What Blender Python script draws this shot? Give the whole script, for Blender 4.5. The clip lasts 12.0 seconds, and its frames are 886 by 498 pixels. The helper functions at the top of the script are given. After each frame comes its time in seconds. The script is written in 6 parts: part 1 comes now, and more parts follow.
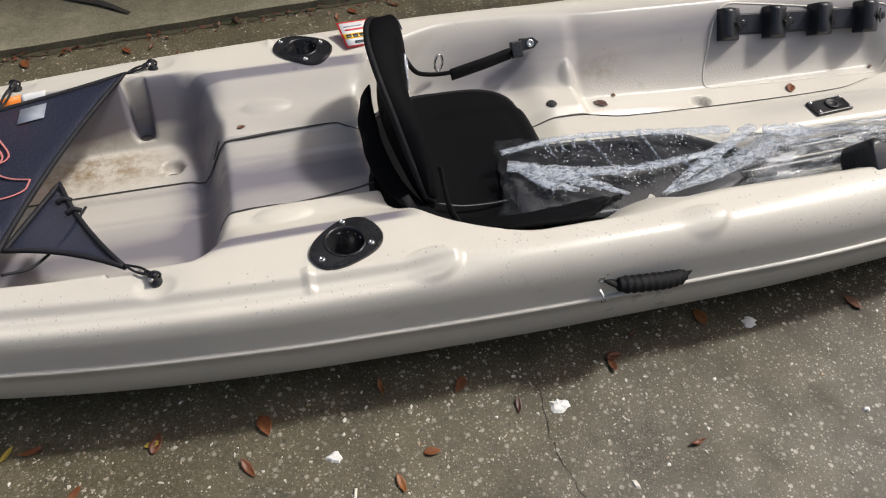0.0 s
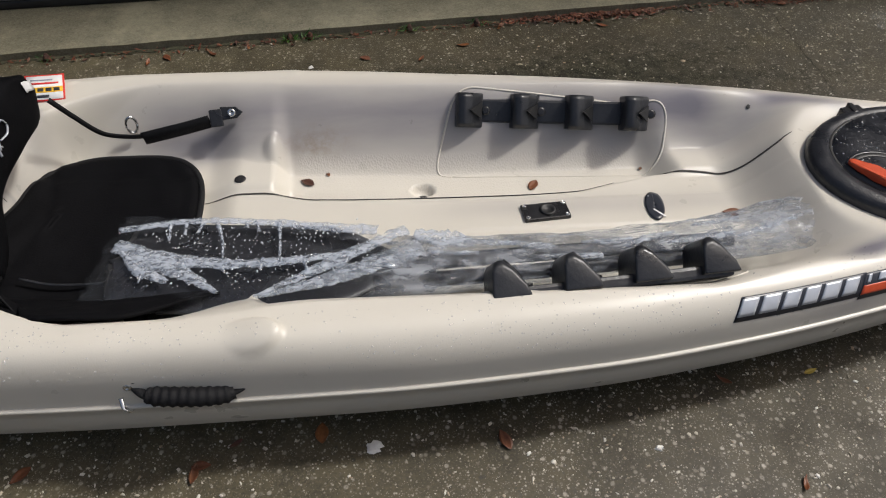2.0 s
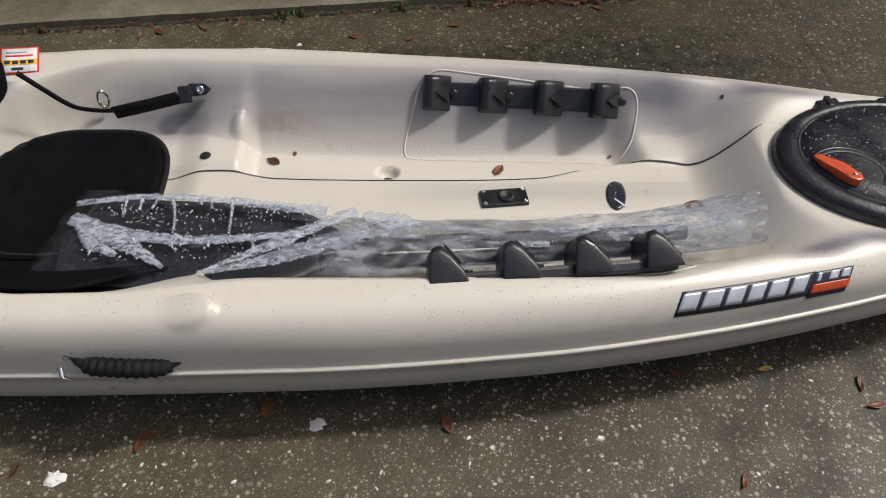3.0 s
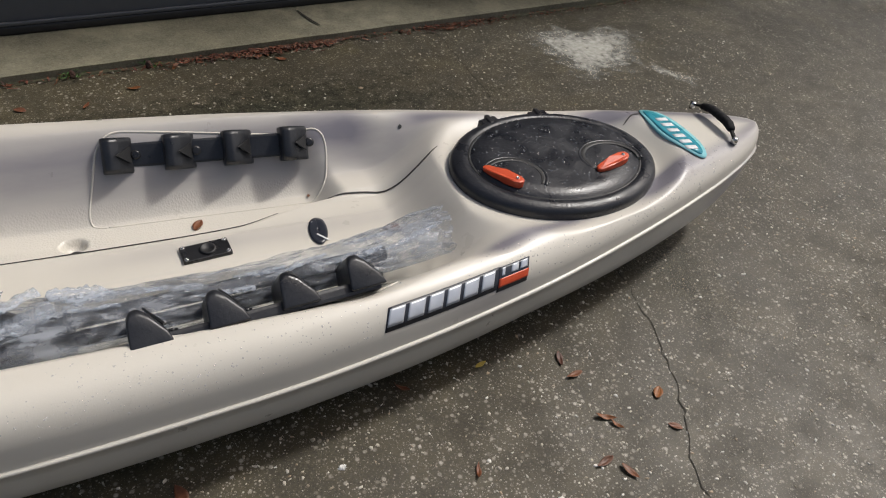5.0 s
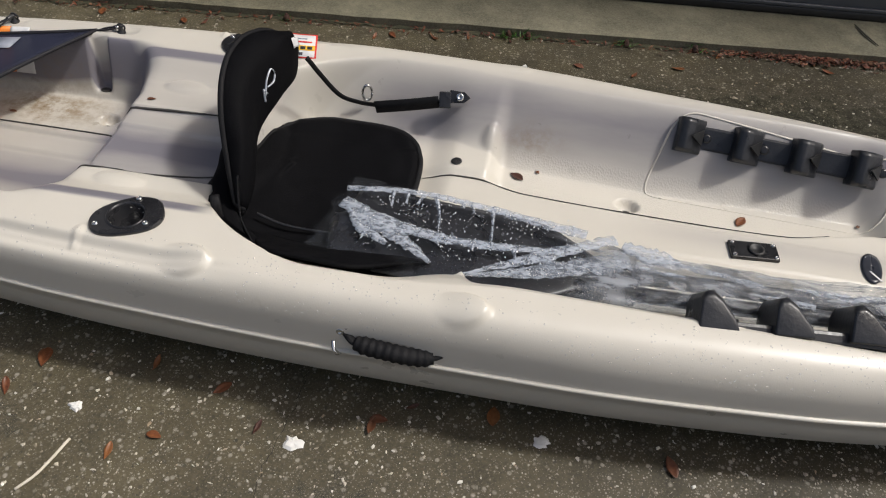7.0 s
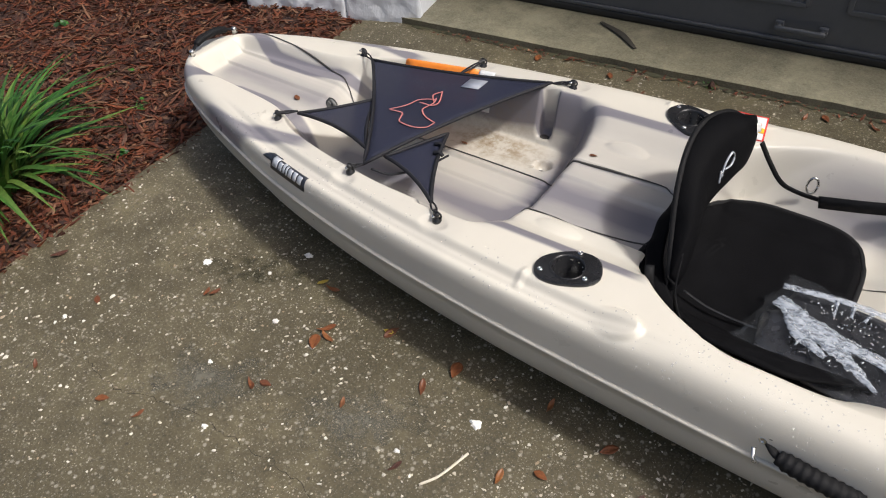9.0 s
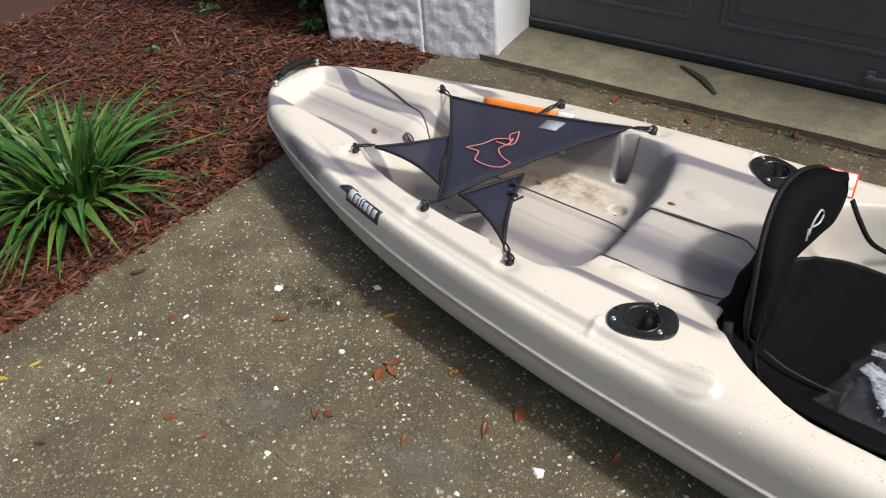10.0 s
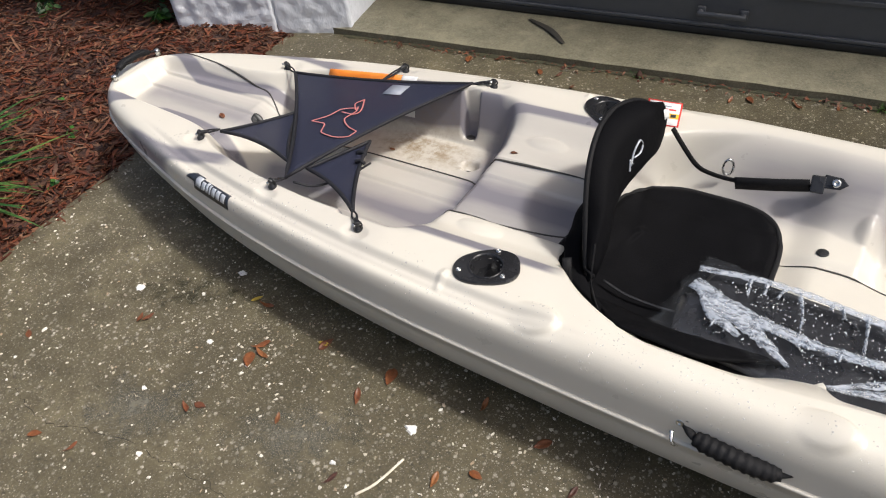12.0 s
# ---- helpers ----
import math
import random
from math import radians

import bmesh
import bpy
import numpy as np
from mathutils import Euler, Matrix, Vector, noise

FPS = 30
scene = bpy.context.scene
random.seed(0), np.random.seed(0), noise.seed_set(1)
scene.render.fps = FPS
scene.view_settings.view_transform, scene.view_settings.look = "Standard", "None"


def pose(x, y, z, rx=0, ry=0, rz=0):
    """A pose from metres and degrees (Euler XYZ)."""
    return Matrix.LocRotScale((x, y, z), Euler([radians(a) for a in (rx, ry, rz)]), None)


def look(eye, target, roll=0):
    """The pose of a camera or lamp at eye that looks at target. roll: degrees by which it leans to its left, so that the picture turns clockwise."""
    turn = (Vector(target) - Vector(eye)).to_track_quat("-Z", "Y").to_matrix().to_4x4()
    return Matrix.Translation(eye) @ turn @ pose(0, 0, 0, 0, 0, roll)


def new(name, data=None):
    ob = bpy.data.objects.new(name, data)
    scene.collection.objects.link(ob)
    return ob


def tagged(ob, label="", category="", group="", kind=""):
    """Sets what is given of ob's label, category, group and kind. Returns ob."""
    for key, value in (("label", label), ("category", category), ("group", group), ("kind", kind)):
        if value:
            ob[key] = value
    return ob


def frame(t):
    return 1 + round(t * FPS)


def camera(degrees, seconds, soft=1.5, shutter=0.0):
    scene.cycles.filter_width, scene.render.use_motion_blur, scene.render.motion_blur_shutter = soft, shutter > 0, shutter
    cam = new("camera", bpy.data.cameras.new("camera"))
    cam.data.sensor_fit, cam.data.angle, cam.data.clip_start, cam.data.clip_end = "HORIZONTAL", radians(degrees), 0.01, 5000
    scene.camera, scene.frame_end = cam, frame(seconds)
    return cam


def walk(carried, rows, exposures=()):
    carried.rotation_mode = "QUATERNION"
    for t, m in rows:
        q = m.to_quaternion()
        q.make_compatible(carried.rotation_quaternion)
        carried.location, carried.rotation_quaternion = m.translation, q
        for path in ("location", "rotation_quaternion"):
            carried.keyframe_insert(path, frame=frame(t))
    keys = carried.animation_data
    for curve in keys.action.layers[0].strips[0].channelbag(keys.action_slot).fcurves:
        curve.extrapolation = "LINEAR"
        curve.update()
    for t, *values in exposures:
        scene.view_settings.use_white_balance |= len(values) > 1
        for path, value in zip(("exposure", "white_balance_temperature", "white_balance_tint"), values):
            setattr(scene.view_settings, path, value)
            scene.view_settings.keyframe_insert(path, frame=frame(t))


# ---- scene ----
cam = camera(61.4, 12.0, soft=1.1)
PATH = [
    (0.0, -0.648, -1.103, 1.166, 42.608, -1.716, -14.157),
    (0.5, -0.434, -1.116, 1.165, 43.987, -3.152, -13.189),
    (1.0, -0.179, -1.061, 1.160, 44.552, -3.494, -12.097),
    (1.5, 0.031, -1.046, 1.170, 45.613, -3.444, -11.405),
    (2.0, 0.221, -1.073, 1.186, 44.546, -1.510, -5.083),
    (2.5, 0.296, -1.079, 1.197, 43.335, -1.250, -2.240),
    (3.0, 0.375, -1.077, 1.201, 42.744, -0.993, -1.807),
    (3.5, 0.462, -1.094, 1.208, 43.230, -3.114, -10.290),
    (3.7, 0.477, -1.117, 1.209, 44.102, -5.253, -14.149),
    (4.1, 0.491, -1.144, 1.207, 45.862, -7.699, -20.130),
    (4.5, 0.483, -1.148, 1.204, 47.528, -8.044, -23.531),
    (4.9, 0.451, -1.135, 1.201, 48.391, -7.347, -23.372),
    (5.3, 0.391, -1.111, 1.202, 47.741, -6.667, -18.676),
    (5.5, 0.351, -1.096, 1.204, 46.828, -6.490, -14.626),
    (6.0, 0.263, -1.091, 1.197, 45.599, -4.806, -7.127),
    (6.5, 0.176, -1.096, 1.197, 44.687, -3.230, 1.194),
    (7.0, 0.076, -1.115, 1.198, 44.242, -2.992, 10.090),
    (7.5, 0.012, -1.130, 1.210, 44.053, -2.070, 18.898),
    (7.7, -0.014, -1.138, 1.212, 44.233, -1.274, 21.621),
    (8.1, -0.061, -1.151, 1.220, 44.842, 0.309, 26.512),
    (8.5, -0.104, -1.163, 1.234, 45.832, 1.945, 31.104),
    (8.9, -0.138, -1.171, 1.251, 46.920, 3.259, 34.979),
    (9.3, -0.159, -1.172, 1.267, 47.825, 3.877, 37.720),
    (9.5, -0.165, -1.170, 1.275, 48.224, 3.958, 38.851),
    (10.0, -0.177, -1.172, 1.270, 49.719, 4.073, 41.249),
    (10.5, -0.177, -1.169, 1.267, 50.456, 3.962, 42.389),
    (11.0, -0.137, -1.146, 1.259, 49.963, 5.269, 40.025),
    (11.5, -0.103, -1.130, 1.257, 48.532, 4.967, 36.686),
    (12.0, -0.051, -1.110, 1.248, 47.192, 5.536, 31.635),
]
walk(cam, [(t, pose(x, y, z, rx, ry, rz)) for t, x, y, z, rx, ry, rz in PATH],
     exposures=[(0.0, -0.12), (1.0, -0.20), (2.5, -0.34), (6.5, -0.30), (7.7, -0.20), (9.3, 0.11), (12.0, 0.19)])

# ---- world, sun ----
SUN_AZ, SUN_EL = 81.0, 56.0   # degrees: from the y axis towards x, and above the ground
world = bpy.data.worlds.new("sky")
world.use_nodes = True
scene.world = world
wn = world.node_tree
sky = wn.nodes.new("ShaderNodeTexSky")
sky.sky_type = 'NISHITA'
sky.sun_disc = False
sky.sun_elevation = radians(SUN_EL)
sky.sun_rotation = radians(SUN_AZ)
sky.air_density, sky.dust_density, sky.ozone_density = 1.0, 6.0, 0.6
bg = wn.nodes["Background"]
wn.links.new(sky.outputs[0], bg.inputs[0])
bg.inputs[1].default_value = 0.128
sun_data = bpy.data.lights.new("sun", 'SUN')
sun_data.energy, sun_data.angle, sun_data.color = 3.25, radians(6), (1.0, 0.985, 0.955)
sun = new("sun", sun_data)
_a, _e = radians(SUN_AZ), radians(SUN_EL)
sun.matrix_world = look((4 * math.sin(_a) * math.cos(_e), 4 * math.cos(_a) * math.cos(_e), 4 * math.sin(_e)), (0, 0, 0))


# ---- materials ----
def material(name, rough=0.5, metal=0.0, spec=0.5):
    m = bpy.data.materials.new(name)
    m.use_nodes = True
    b = m.node_tree.nodes["Principled BSDF"]
    b.inputs["Roughness"].default_value = rough
    b.inputs["Metallic"].default_value = metal
    b.inputs["Specular IOR Level"].default_value = spec
    return m, m.node_tree, b


def node(nt, kind, **values):
    n = nt.nodes.new(kind)
    for k, v in values.items():
        n.inputs[k.replace("_", " ")].default_value = v
    return n


def coords(nt, scale=(1, 1, 1), world_space=True):
    if world_space:
        g = nt.nodes.new("ShaderNodeNewGeometry").outputs["Position"]
    else:
        g = nt.nodes.new("ShaderNodeTexCoord").outputs["Object"]
    m = nt.nodes.new("ShaderNodeMapping")
    m.inputs["Scale"].default_value = scale
    nt.links.new(g, m.inputs["Vector"])
    return m.outputs[0]


def noise_tex(nt, vec, scale, detail=4.0, rough=0.55):
    n = node(nt, "ShaderNodeTexNoise", Scale=scale, Detail=detail, Roughness=rough)
    nt.links.new(vec, n.inputs["Vector"])
    return n.outputs["Fac"]


def ramp(nt, fac, stops):
    r = nt.nodes.new("ShaderNodeValToRGB")
    e = r.color_ramp.elements
    while len(e) < len(stops):
        e.new(0.5)
    for k, (p, c) in enumerate(stops):
        e[k].position = p
        e[k].color = (c, c, c, 1) if isinstance(c, (int, float)) else (*c, 1)
    nt.links.new(fac, r.inputs[0])
    return r.outputs[0]


def mix(nt, fac, a, b, mode='MIX'):
    n = nt.nodes.new("ShaderNodeMix")
    n.data_type, n.blend_type = 'RGBA', mode
    for sock, v in ((n.inputs[0], fac), (n.inputs[6], a), (n.inputs[7], b)):
        if isinstance(v, (int, float)):
            sock.default_value = v
        elif isinstance(v, tuple):
            sock.default_value = (*v, 1)
        else:
            nt.links.new(v, sock)
    return n.outputs[2]


def bump(nt, b, height, strength, dist):
    n = node(nt, "ShaderNodeBump", Strength=strength, Distance=dist)
    nt.links.new(height, n.inputs["Height"])
    nt.links.new(n.outputs[0], b.inputs["Normal"])
    return n


def speckled(name, c1, c2, scale=60, rough=0.5, spec=0.5, metal=0.0, relief=0.15, dist=0.002, rough_var=0.1):
    """A surface whose colour drifts between two tones at two scales, with fine relief."""
    m, nt, b = material(name, rough, metal, spec)
    v = coords(nt)
    f = noise_tex(nt, v, scale, 5)
    g = noise_tex(nt, v, scale / 9, 3)
    s = mix(nt, 0.5, f, g)
    nt.links.new(ramp(nt, s, [(0.32, c1), (0.68, c2)]), b.inputs["Base Color"])
    nt.links.new(ramp(nt, g, [(0.3, max(rough - rough_var, 0.03)), (0.7, min(rough + rough_var, 1))]), b.inputs["Roughness"])
    bump(nt, b, f, relief, dist)
    return m


def kayak_plastic():
    m, nt, b = material("moulded_plastic", 0.34, 0, 0.5)
    v = coords(nt)
    at = nt.nodes.new("ShaderNodeAttribute")
    at.attribute_name = "resin_shade"
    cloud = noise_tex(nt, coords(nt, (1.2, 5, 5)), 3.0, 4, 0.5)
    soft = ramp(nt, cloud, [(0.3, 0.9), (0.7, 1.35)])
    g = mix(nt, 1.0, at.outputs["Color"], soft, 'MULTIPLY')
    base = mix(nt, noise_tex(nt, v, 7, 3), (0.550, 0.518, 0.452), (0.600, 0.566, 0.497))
    # g holds the grey streaks and also shade painted into the colour
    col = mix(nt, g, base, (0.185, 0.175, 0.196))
    fine = noise_tex(nt, v, 420, 3)
    dirt = ramp(nt, noise_tex(nt, v, 26, 6, 0.7), [(0.58, 0.0), (0.78, 0.35)])
    d2 = nt.nodes.new("ShaderNodeAttribute")
    d2.attribute_name = "soil"
    soil = mix(nt, 1.0, d2.outputs["Color"], ramp(nt, noise_tex(nt, v, 38, 6, 0.75), [(0.4, 0.1), (0.62, 1.0)]), 'MULTIPLY')
    col = mix(nt, soil, col, (0.22, 0.15, 0.075))
    nt.links.new(mix(nt, mix(nt, 0.8, dirt, (0.0, 0.0, 0.0)), col, (0.34, 0.30, 0.24)), b.inputs["Base Color"])
    nt.links.new(ramp(nt, noise_tex(nt, v, 14, 5), [(0.3, 0.27), (0.7, 0.42)]), b.inputs["Roughness"])
    gr = nt.nodes.new("ShaderNodeAttribute")
    gr.attribute_name = "grip"
    w1 = nt.nodes.new("ShaderNodeTexVoronoi")
    w1.inputs["Scale"].default_value = 260
    nt.links.new(coords(nt, (1, 1, 0.3)), w1.inputs["Vector"])
    gh = mix(nt, 1.0, gr.outputs["Color"], w1.outputs["Distance"], 'MULTIPLY')
    b1 = node(nt, "ShaderNodeBump", Strength=0.25, Distance=0.002)
    nt.links.new(gh, b1.inputs["Height"])
    b2 = bump(nt, b, fine, 0.06, 0.002)
    nt.links.new(b1.outputs[0], b2.inputs["Normal"])
    return m


def concrete(name, dark, light, wet=0.4, speck=1.0, damp=False):
    m, nt, b = material(name, 0.5, 0, 0.5)
    v = coords(nt)
    big = noise_tex(nt, v, 1.3, 5, 0.6)
    mid = noise_tex(nt, v, 9, 6, 0.65)
    fine = noise_tex(nt, v, 160, 4, 0.7)
    big2 = noise_tex(nt, v, 3.1, 6, 0.7)
    base = mix(nt, ramp(nt, big, [(0.36, 0.0), (0.64, 1.0)]), dark, light)
    base = mix(nt, ramp(nt, big2, [(0.5, 0.0), (0.62, 0.75)]), base, tuple(c * 1.35 for c in light))
    base = mix(nt, ramp(nt, mid, [(0.40, 0.0), (0.62, 0.75)]), base, tuple(c * 0.55 for c in dark))
    base = mix(nt, ramp(nt, fine, [(0.35, 0.0), (0.75, 0.55)]), base, tuple(c * 1.7 for c in light))
    if damp:
        sx = nt.nodes.new("ShaderNodeSeparateXYZ")
        nt.links.new(v, sx.inputs[0])
        wob = node(nt, "ShaderNodeMath")
        wob.operation = 'MULTIPLY_ADD'
        nt.links.new(big2, wob.inputs[0])
        wob.inputs[1].default_value = 1.6
        nt.links.new(sx.outputs[0], wob.inputs[2])
        rng = node(nt, "ShaderNodeMapRange")
        nt.links.new(wob.outputs[0], rng.inputs[0])
        rng.inputs[1].default_value, rng.inputs[2].default_value = -0.1, 1.6
        base = mix(nt, rng.outputs[0], base, mix(nt, 1.0, base, (0.38, 0.355, 0.27), 'MULTIPLY'))
    for size, lo, hi, amount in ((80, 0.52, 0.60, 0.95), (170, 0.36, 0.46, 0.9), (380, 0.36, 0.46, 0.7)):
        vo = nt.nodes.new("ShaderNodeTexVoronoi")
        vo.inputs["Scale"].default_value = size
        nt.links.new(v, vo.inputs["Vector"])
        grain = ramp(nt, vo.outputs["Distance"], [(0.20, 1.0), (0.42, 0.0)])
        pick = ramp(nt, vo.outputs["Color"], [(lo, 0.0), (hi, 1.0)])
        spk = mix(nt, 1.0, grain, pick, 'MULTIPLY')
        spk = mix(nt, 1.0, spk, (amount * speck,) * 3, 'MULTIPLY')
        spk = mix(nt, 1.0, spk, ramp(nt, mid, [(0.38, 1.0), (0.62, 0.35)]), 'MULTIPLY')
        sep = nt.nodes.new("ShaderNodeSeparateColor")
        nt.links.new(vo.outputs["Color"], sep.inputs[0])
        tone = ramp(nt, sep.outputs[2], [(0.0, (0.028, 0.024, 0.017)), (0.35, (0.10, 0.085, 0.058)), (0.7, (0.20, 0.175, 0.13)), (1.0, (0.42, 0.39, 0.33))])
        base = mix(nt, spk, base, tone)
    nt.links.new(base, b.inputs["Base Color"])
    nt.links.new(ramp(nt, mix(nt, 0.5, big, mid), [(0.35, wet - 0.14), (0.65, wet + 0.22)]), b.inputs["Roughness"])
    bump(nt, b, mix(nt, 0.35, fine, mid), 0.7, 0.003)
    return m


def by_random(name, colours, rough=0.6, island=False, relief=0.3, scale=90):
    """Each object, or each loose island of a mesh, takes its own tone."""
    m, nt, b = material(name, rough, 0, 0.4)
    if island:
        r = nt.nodes.new("ShaderNodeNewGeometry").outputs["Random Per Island"]
    else:
        r = nt.nodes.new("ShaderNodeObjectInfo").outputs["Random"]
    n = len(colours)
    col = ramp(nt, r, [((k + 0.5) / n, c) for k, c in enumerate(colours)])
    f = noise_tex(nt, coords(nt), scale, 4)
    nt.links.new(mix(nt, ramp(nt, f, [(0.35, 0.0), (0.7, 0.6)]), col, mix(nt, 1.0, col, (0.4, 0.36, 0.33), 'MULTIPLY')), b.inputs["Base Color"])
    bump(nt, b, f, relief, 0.002)
    return m


def bag_film(name, fog, colour, grain):
    """Polythene: clear with a sharp gloss; fog is how far water, creases and painted glints whiten it."""
    m, nt, b = material(name, 0.06, 0, 0.9)
    v = coords(nt, (1.0, 1.9, 1.9))
    f = noise_tex(nt, v, grain, 6, 0.7)
    n2 = nt.nodes.new("ShaderNodeTexVoronoi")
    n2.feature = 'DISTANCE_TO_EDGE'
    n2.inputs["Scale"].default_value = 34
    nt.links.new(v, n2.inputs["Vector"])
    clear = nt.nodes.new("ShaderNodeBsdfTransparent")
    clear.inputs[0].default_value = (0.96, 0.97, 0.98, 1)
    b.inputs["Base Color"].default_value = (*colour, 1)
    bump(nt, b, mix(nt, 0.5, f, n2.outputs["Distance"]), 0.8, 0.008)
    at = nt.nodes.new("ShaderNodeAttribute")
    at.attribute_name = "milk"
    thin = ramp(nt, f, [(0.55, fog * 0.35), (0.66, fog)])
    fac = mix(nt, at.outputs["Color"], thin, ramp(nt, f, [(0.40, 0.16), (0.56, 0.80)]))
    ms = nt.nodes.new("ShaderNodeMixShader")
    nt.links.new(fac, ms.inputs[0])
    nt.links.new(clear.outputs[0], ms.inputs[1])
    nt.links.new(b.outputs[0], ms.inputs[2])
    nt.links.new(ms.outputs[0], nt.nodes["Material Output"].inputs[0])
    return m


def mesh_cloth():
    """Fine open netting."""
    m, nt, b = material("nylon_net", 0.7, 0, 0.3)
    b.inputs["Base Color"].default_value = (0.018, 0.021, 0.042, 1)
    v = coords(nt)
    def lines(turn):
        w = nt.nodes.new("ShaderNodeTexWave")
        w.wave_type, w.bands_direction = 'BANDS', turn
        w.inputs["Scale"].default_value = 95
        nt.links.new(v, w.inputs["Vector"])
        return ramp(nt, w.outputs["Fac"], [(0.25, 0.0), (0.5, 1.0)])
    a = mix(nt, 1.0, lines('X'), lines('Y'), 'LIGHTEN')
    clear = nt.nodes.new("ShaderNodeBsdfTransparent")
    ms = nt.nodes.new("ShaderNodeMixShader")
    nt.links.new(ramp(nt, a, [(0.0, 0.40), (1.0, 0.88)]), ms.inputs[0])
    nt.links.new(clear.outputs[0], ms.inputs[1])
    nt.links.new(b.outputs[0], ms.inputs[2])
    nt.links.new(ms.outputs[0], nt.nodes["Material Output"].inputs[0])
    return m


PLASTIC = kayak_plastic()
BLACK = speckled("black_plastic", (0.010, 0.010, 0.011), (0.022, 0.022, 0.024), 120, 0.28, 0.5, relief=0.12)
LID = speckled("wet_black_lid", (0.011, 0.012, 0.015), (0.021, 0.022, 0.027), 150, 0.36, 0.5, relief=0.45, rough_var=0.16)
RUBBER = speckled("grey_black_moulding", (0.010, 0.011, 0.013), (0.022, 0.023, 0.027), 160, 0.36, 0.5, relief=0.25)
CLOTH = speckled("black_seat_fabric", (0.0025, 0.0025, 0.003), (0.006, 0.006, 0.007), 300, 0.70, 0.05, relief=0.3)
WEB = speckled("black_webbing", (0.006, 0.006, 0.007), (0.014, 0.014, 0.015), 500, 0.6, 0.15, relief=0.5)
CORD = speckled("black_cord", (0.008, 0.008, 0.010), (0.018, 0.018, 0.022), 400, 0.65, 0.3)
STEEL = speckled("stainless_steel", (0.55, 0.55, 0.54), (0.72, 0.72, 0.70), 90, 0.22, metal=1.0, relief=0.05)
ORANGE = speckled("orange_plastic", (0.50, 0.062, 0.022), (0.62, 0.090, 0.032), 80, 0.35)
ORANGE_STICKER = speckled("orange_sticker", (0.75, 0.20, 0.02), (0.85, 0.27, 0.04), 60, 0.4, relief=0.03)
WHITE_STICKER = speckled("white_sticker", (0.62, 0.62, 0.62), (0.75, 0.75, 0.74), 60, 0.4, relief=0.03)
RED_STICKER = speckled("red_print", (0.55, 0.02, 0.02), (0.65, 0.04, 0.03), 60, 0.45, relief=0.03)
YELLOW_STICKER = speckled("yellow_print", (0.75, 0.42, 0.02), (0.85, 0.52, 0.04), 60, 0.45, relief=0.03)
INK = speckled("dark_print", (0.012, 0.014, 0.022), (0.03, 0.034, 0.045), 60, 0.35, relief=0.03)
SILVER = speckled("silver_print", (0.42, 0.45, 0.50), (0.62, 0.64, 0.68), 30, 0.3, metal=0.3, relief=0.03)
TEAL = speckled("teal_print", (0.02, 0.20, 0.26), (0.05, 0.33, 0.40), 40, 0.3, relief=0.03)
TEAL_RIM = speckled("pale_teal_print", (0.20, 0.52, 0.56), (0.30, 0.62, 0.66), 40, 0.3, relief=0.03)
GREY_PRINT = speckled("grey_print", (0.20, 0.22, 0.27), (0.30, 0.32, 0.37), 60, 0.5, relief=0.03)
PINK = speckled("coral_thread", (0.48, 0.15, 0.14), (0.58, 0.21, 0.19), 200, 0.7, relief=0.2)
# dark tone standing for the shade in creases and recess bottoms
RECESS_SHADE = speckled("recess_shade", (0.030, 0.027, 0.025), (0.06, 0.055, 0.05), 90, 0.6)
NET = mesh_cloth()
FILM = bag_film("clear_polythene", 0.06, (0.34, 0.36, 0.39), 24)
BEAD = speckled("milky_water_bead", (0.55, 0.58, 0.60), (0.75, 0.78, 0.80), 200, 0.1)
MILKY_GLINT = bag_film("whitened_glint_polythene", 0.3, (0.50, 0.54, 0.60), 60)
PADDLE = speckled("black_paddle_plastic", (0.012, 0.012, 0.014), (0.024, 0.024, 0.027), 90, 0.3)
CONCRETE = concrete("wet_driveway_concrete", (0.048, 0.040, 0.021), (0.106, 0.089, 0.051), 0.48, 0.95, damp=True)
APRON = concrete("mossy_apron_concrete", (0.108, 0.098, 0.064), (0.185, 0.170, 0.116), 0.55, 0.3)
def stain(name, c1, c2):
    """A dried film on the concrete that breaks up towards its rim."""
    m, nt, b = material(name, 0.75, 0, 0.3)
    v = coords(nt)
    f = noise_tex(nt, v, 26, 7, 0.75)
    nt.links.new(ramp(nt, noise_tex(nt, v, 60, 4), [(0.3, c1), (0.7, c2)]), b.inputs["Base Color"])
    at = nt.nodes.new("ShaderNodeAttribute")
    at.attribute_name = "cover"
    ad = nt.nodes.new("ShaderNodeMath")
    ad.operation = 'ADD'
    nt.links.new(f, ad.inputs[0])
    nt.links.new(at.outputs["Fac"], ad.inputs[1])
    clear = nt.nodes.new("ShaderNodeBsdfTransparent")
    ms = nt.nodes.new("ShaderNodeMixShader")
    nt.links.new(ramp(nt, ad.outputs[0], [(0.62, 0.0), (0.98, 0.9)]), ms.inputs[0])
    nt.links.new(clear.outputs[0], ms.inputs[1])
    nt.links.new(b.outputs[0], ms.inputs[2])
    nt.links.new(ms.outputs[0], nt.nodes["Material Output"].inputs[0])
    return m


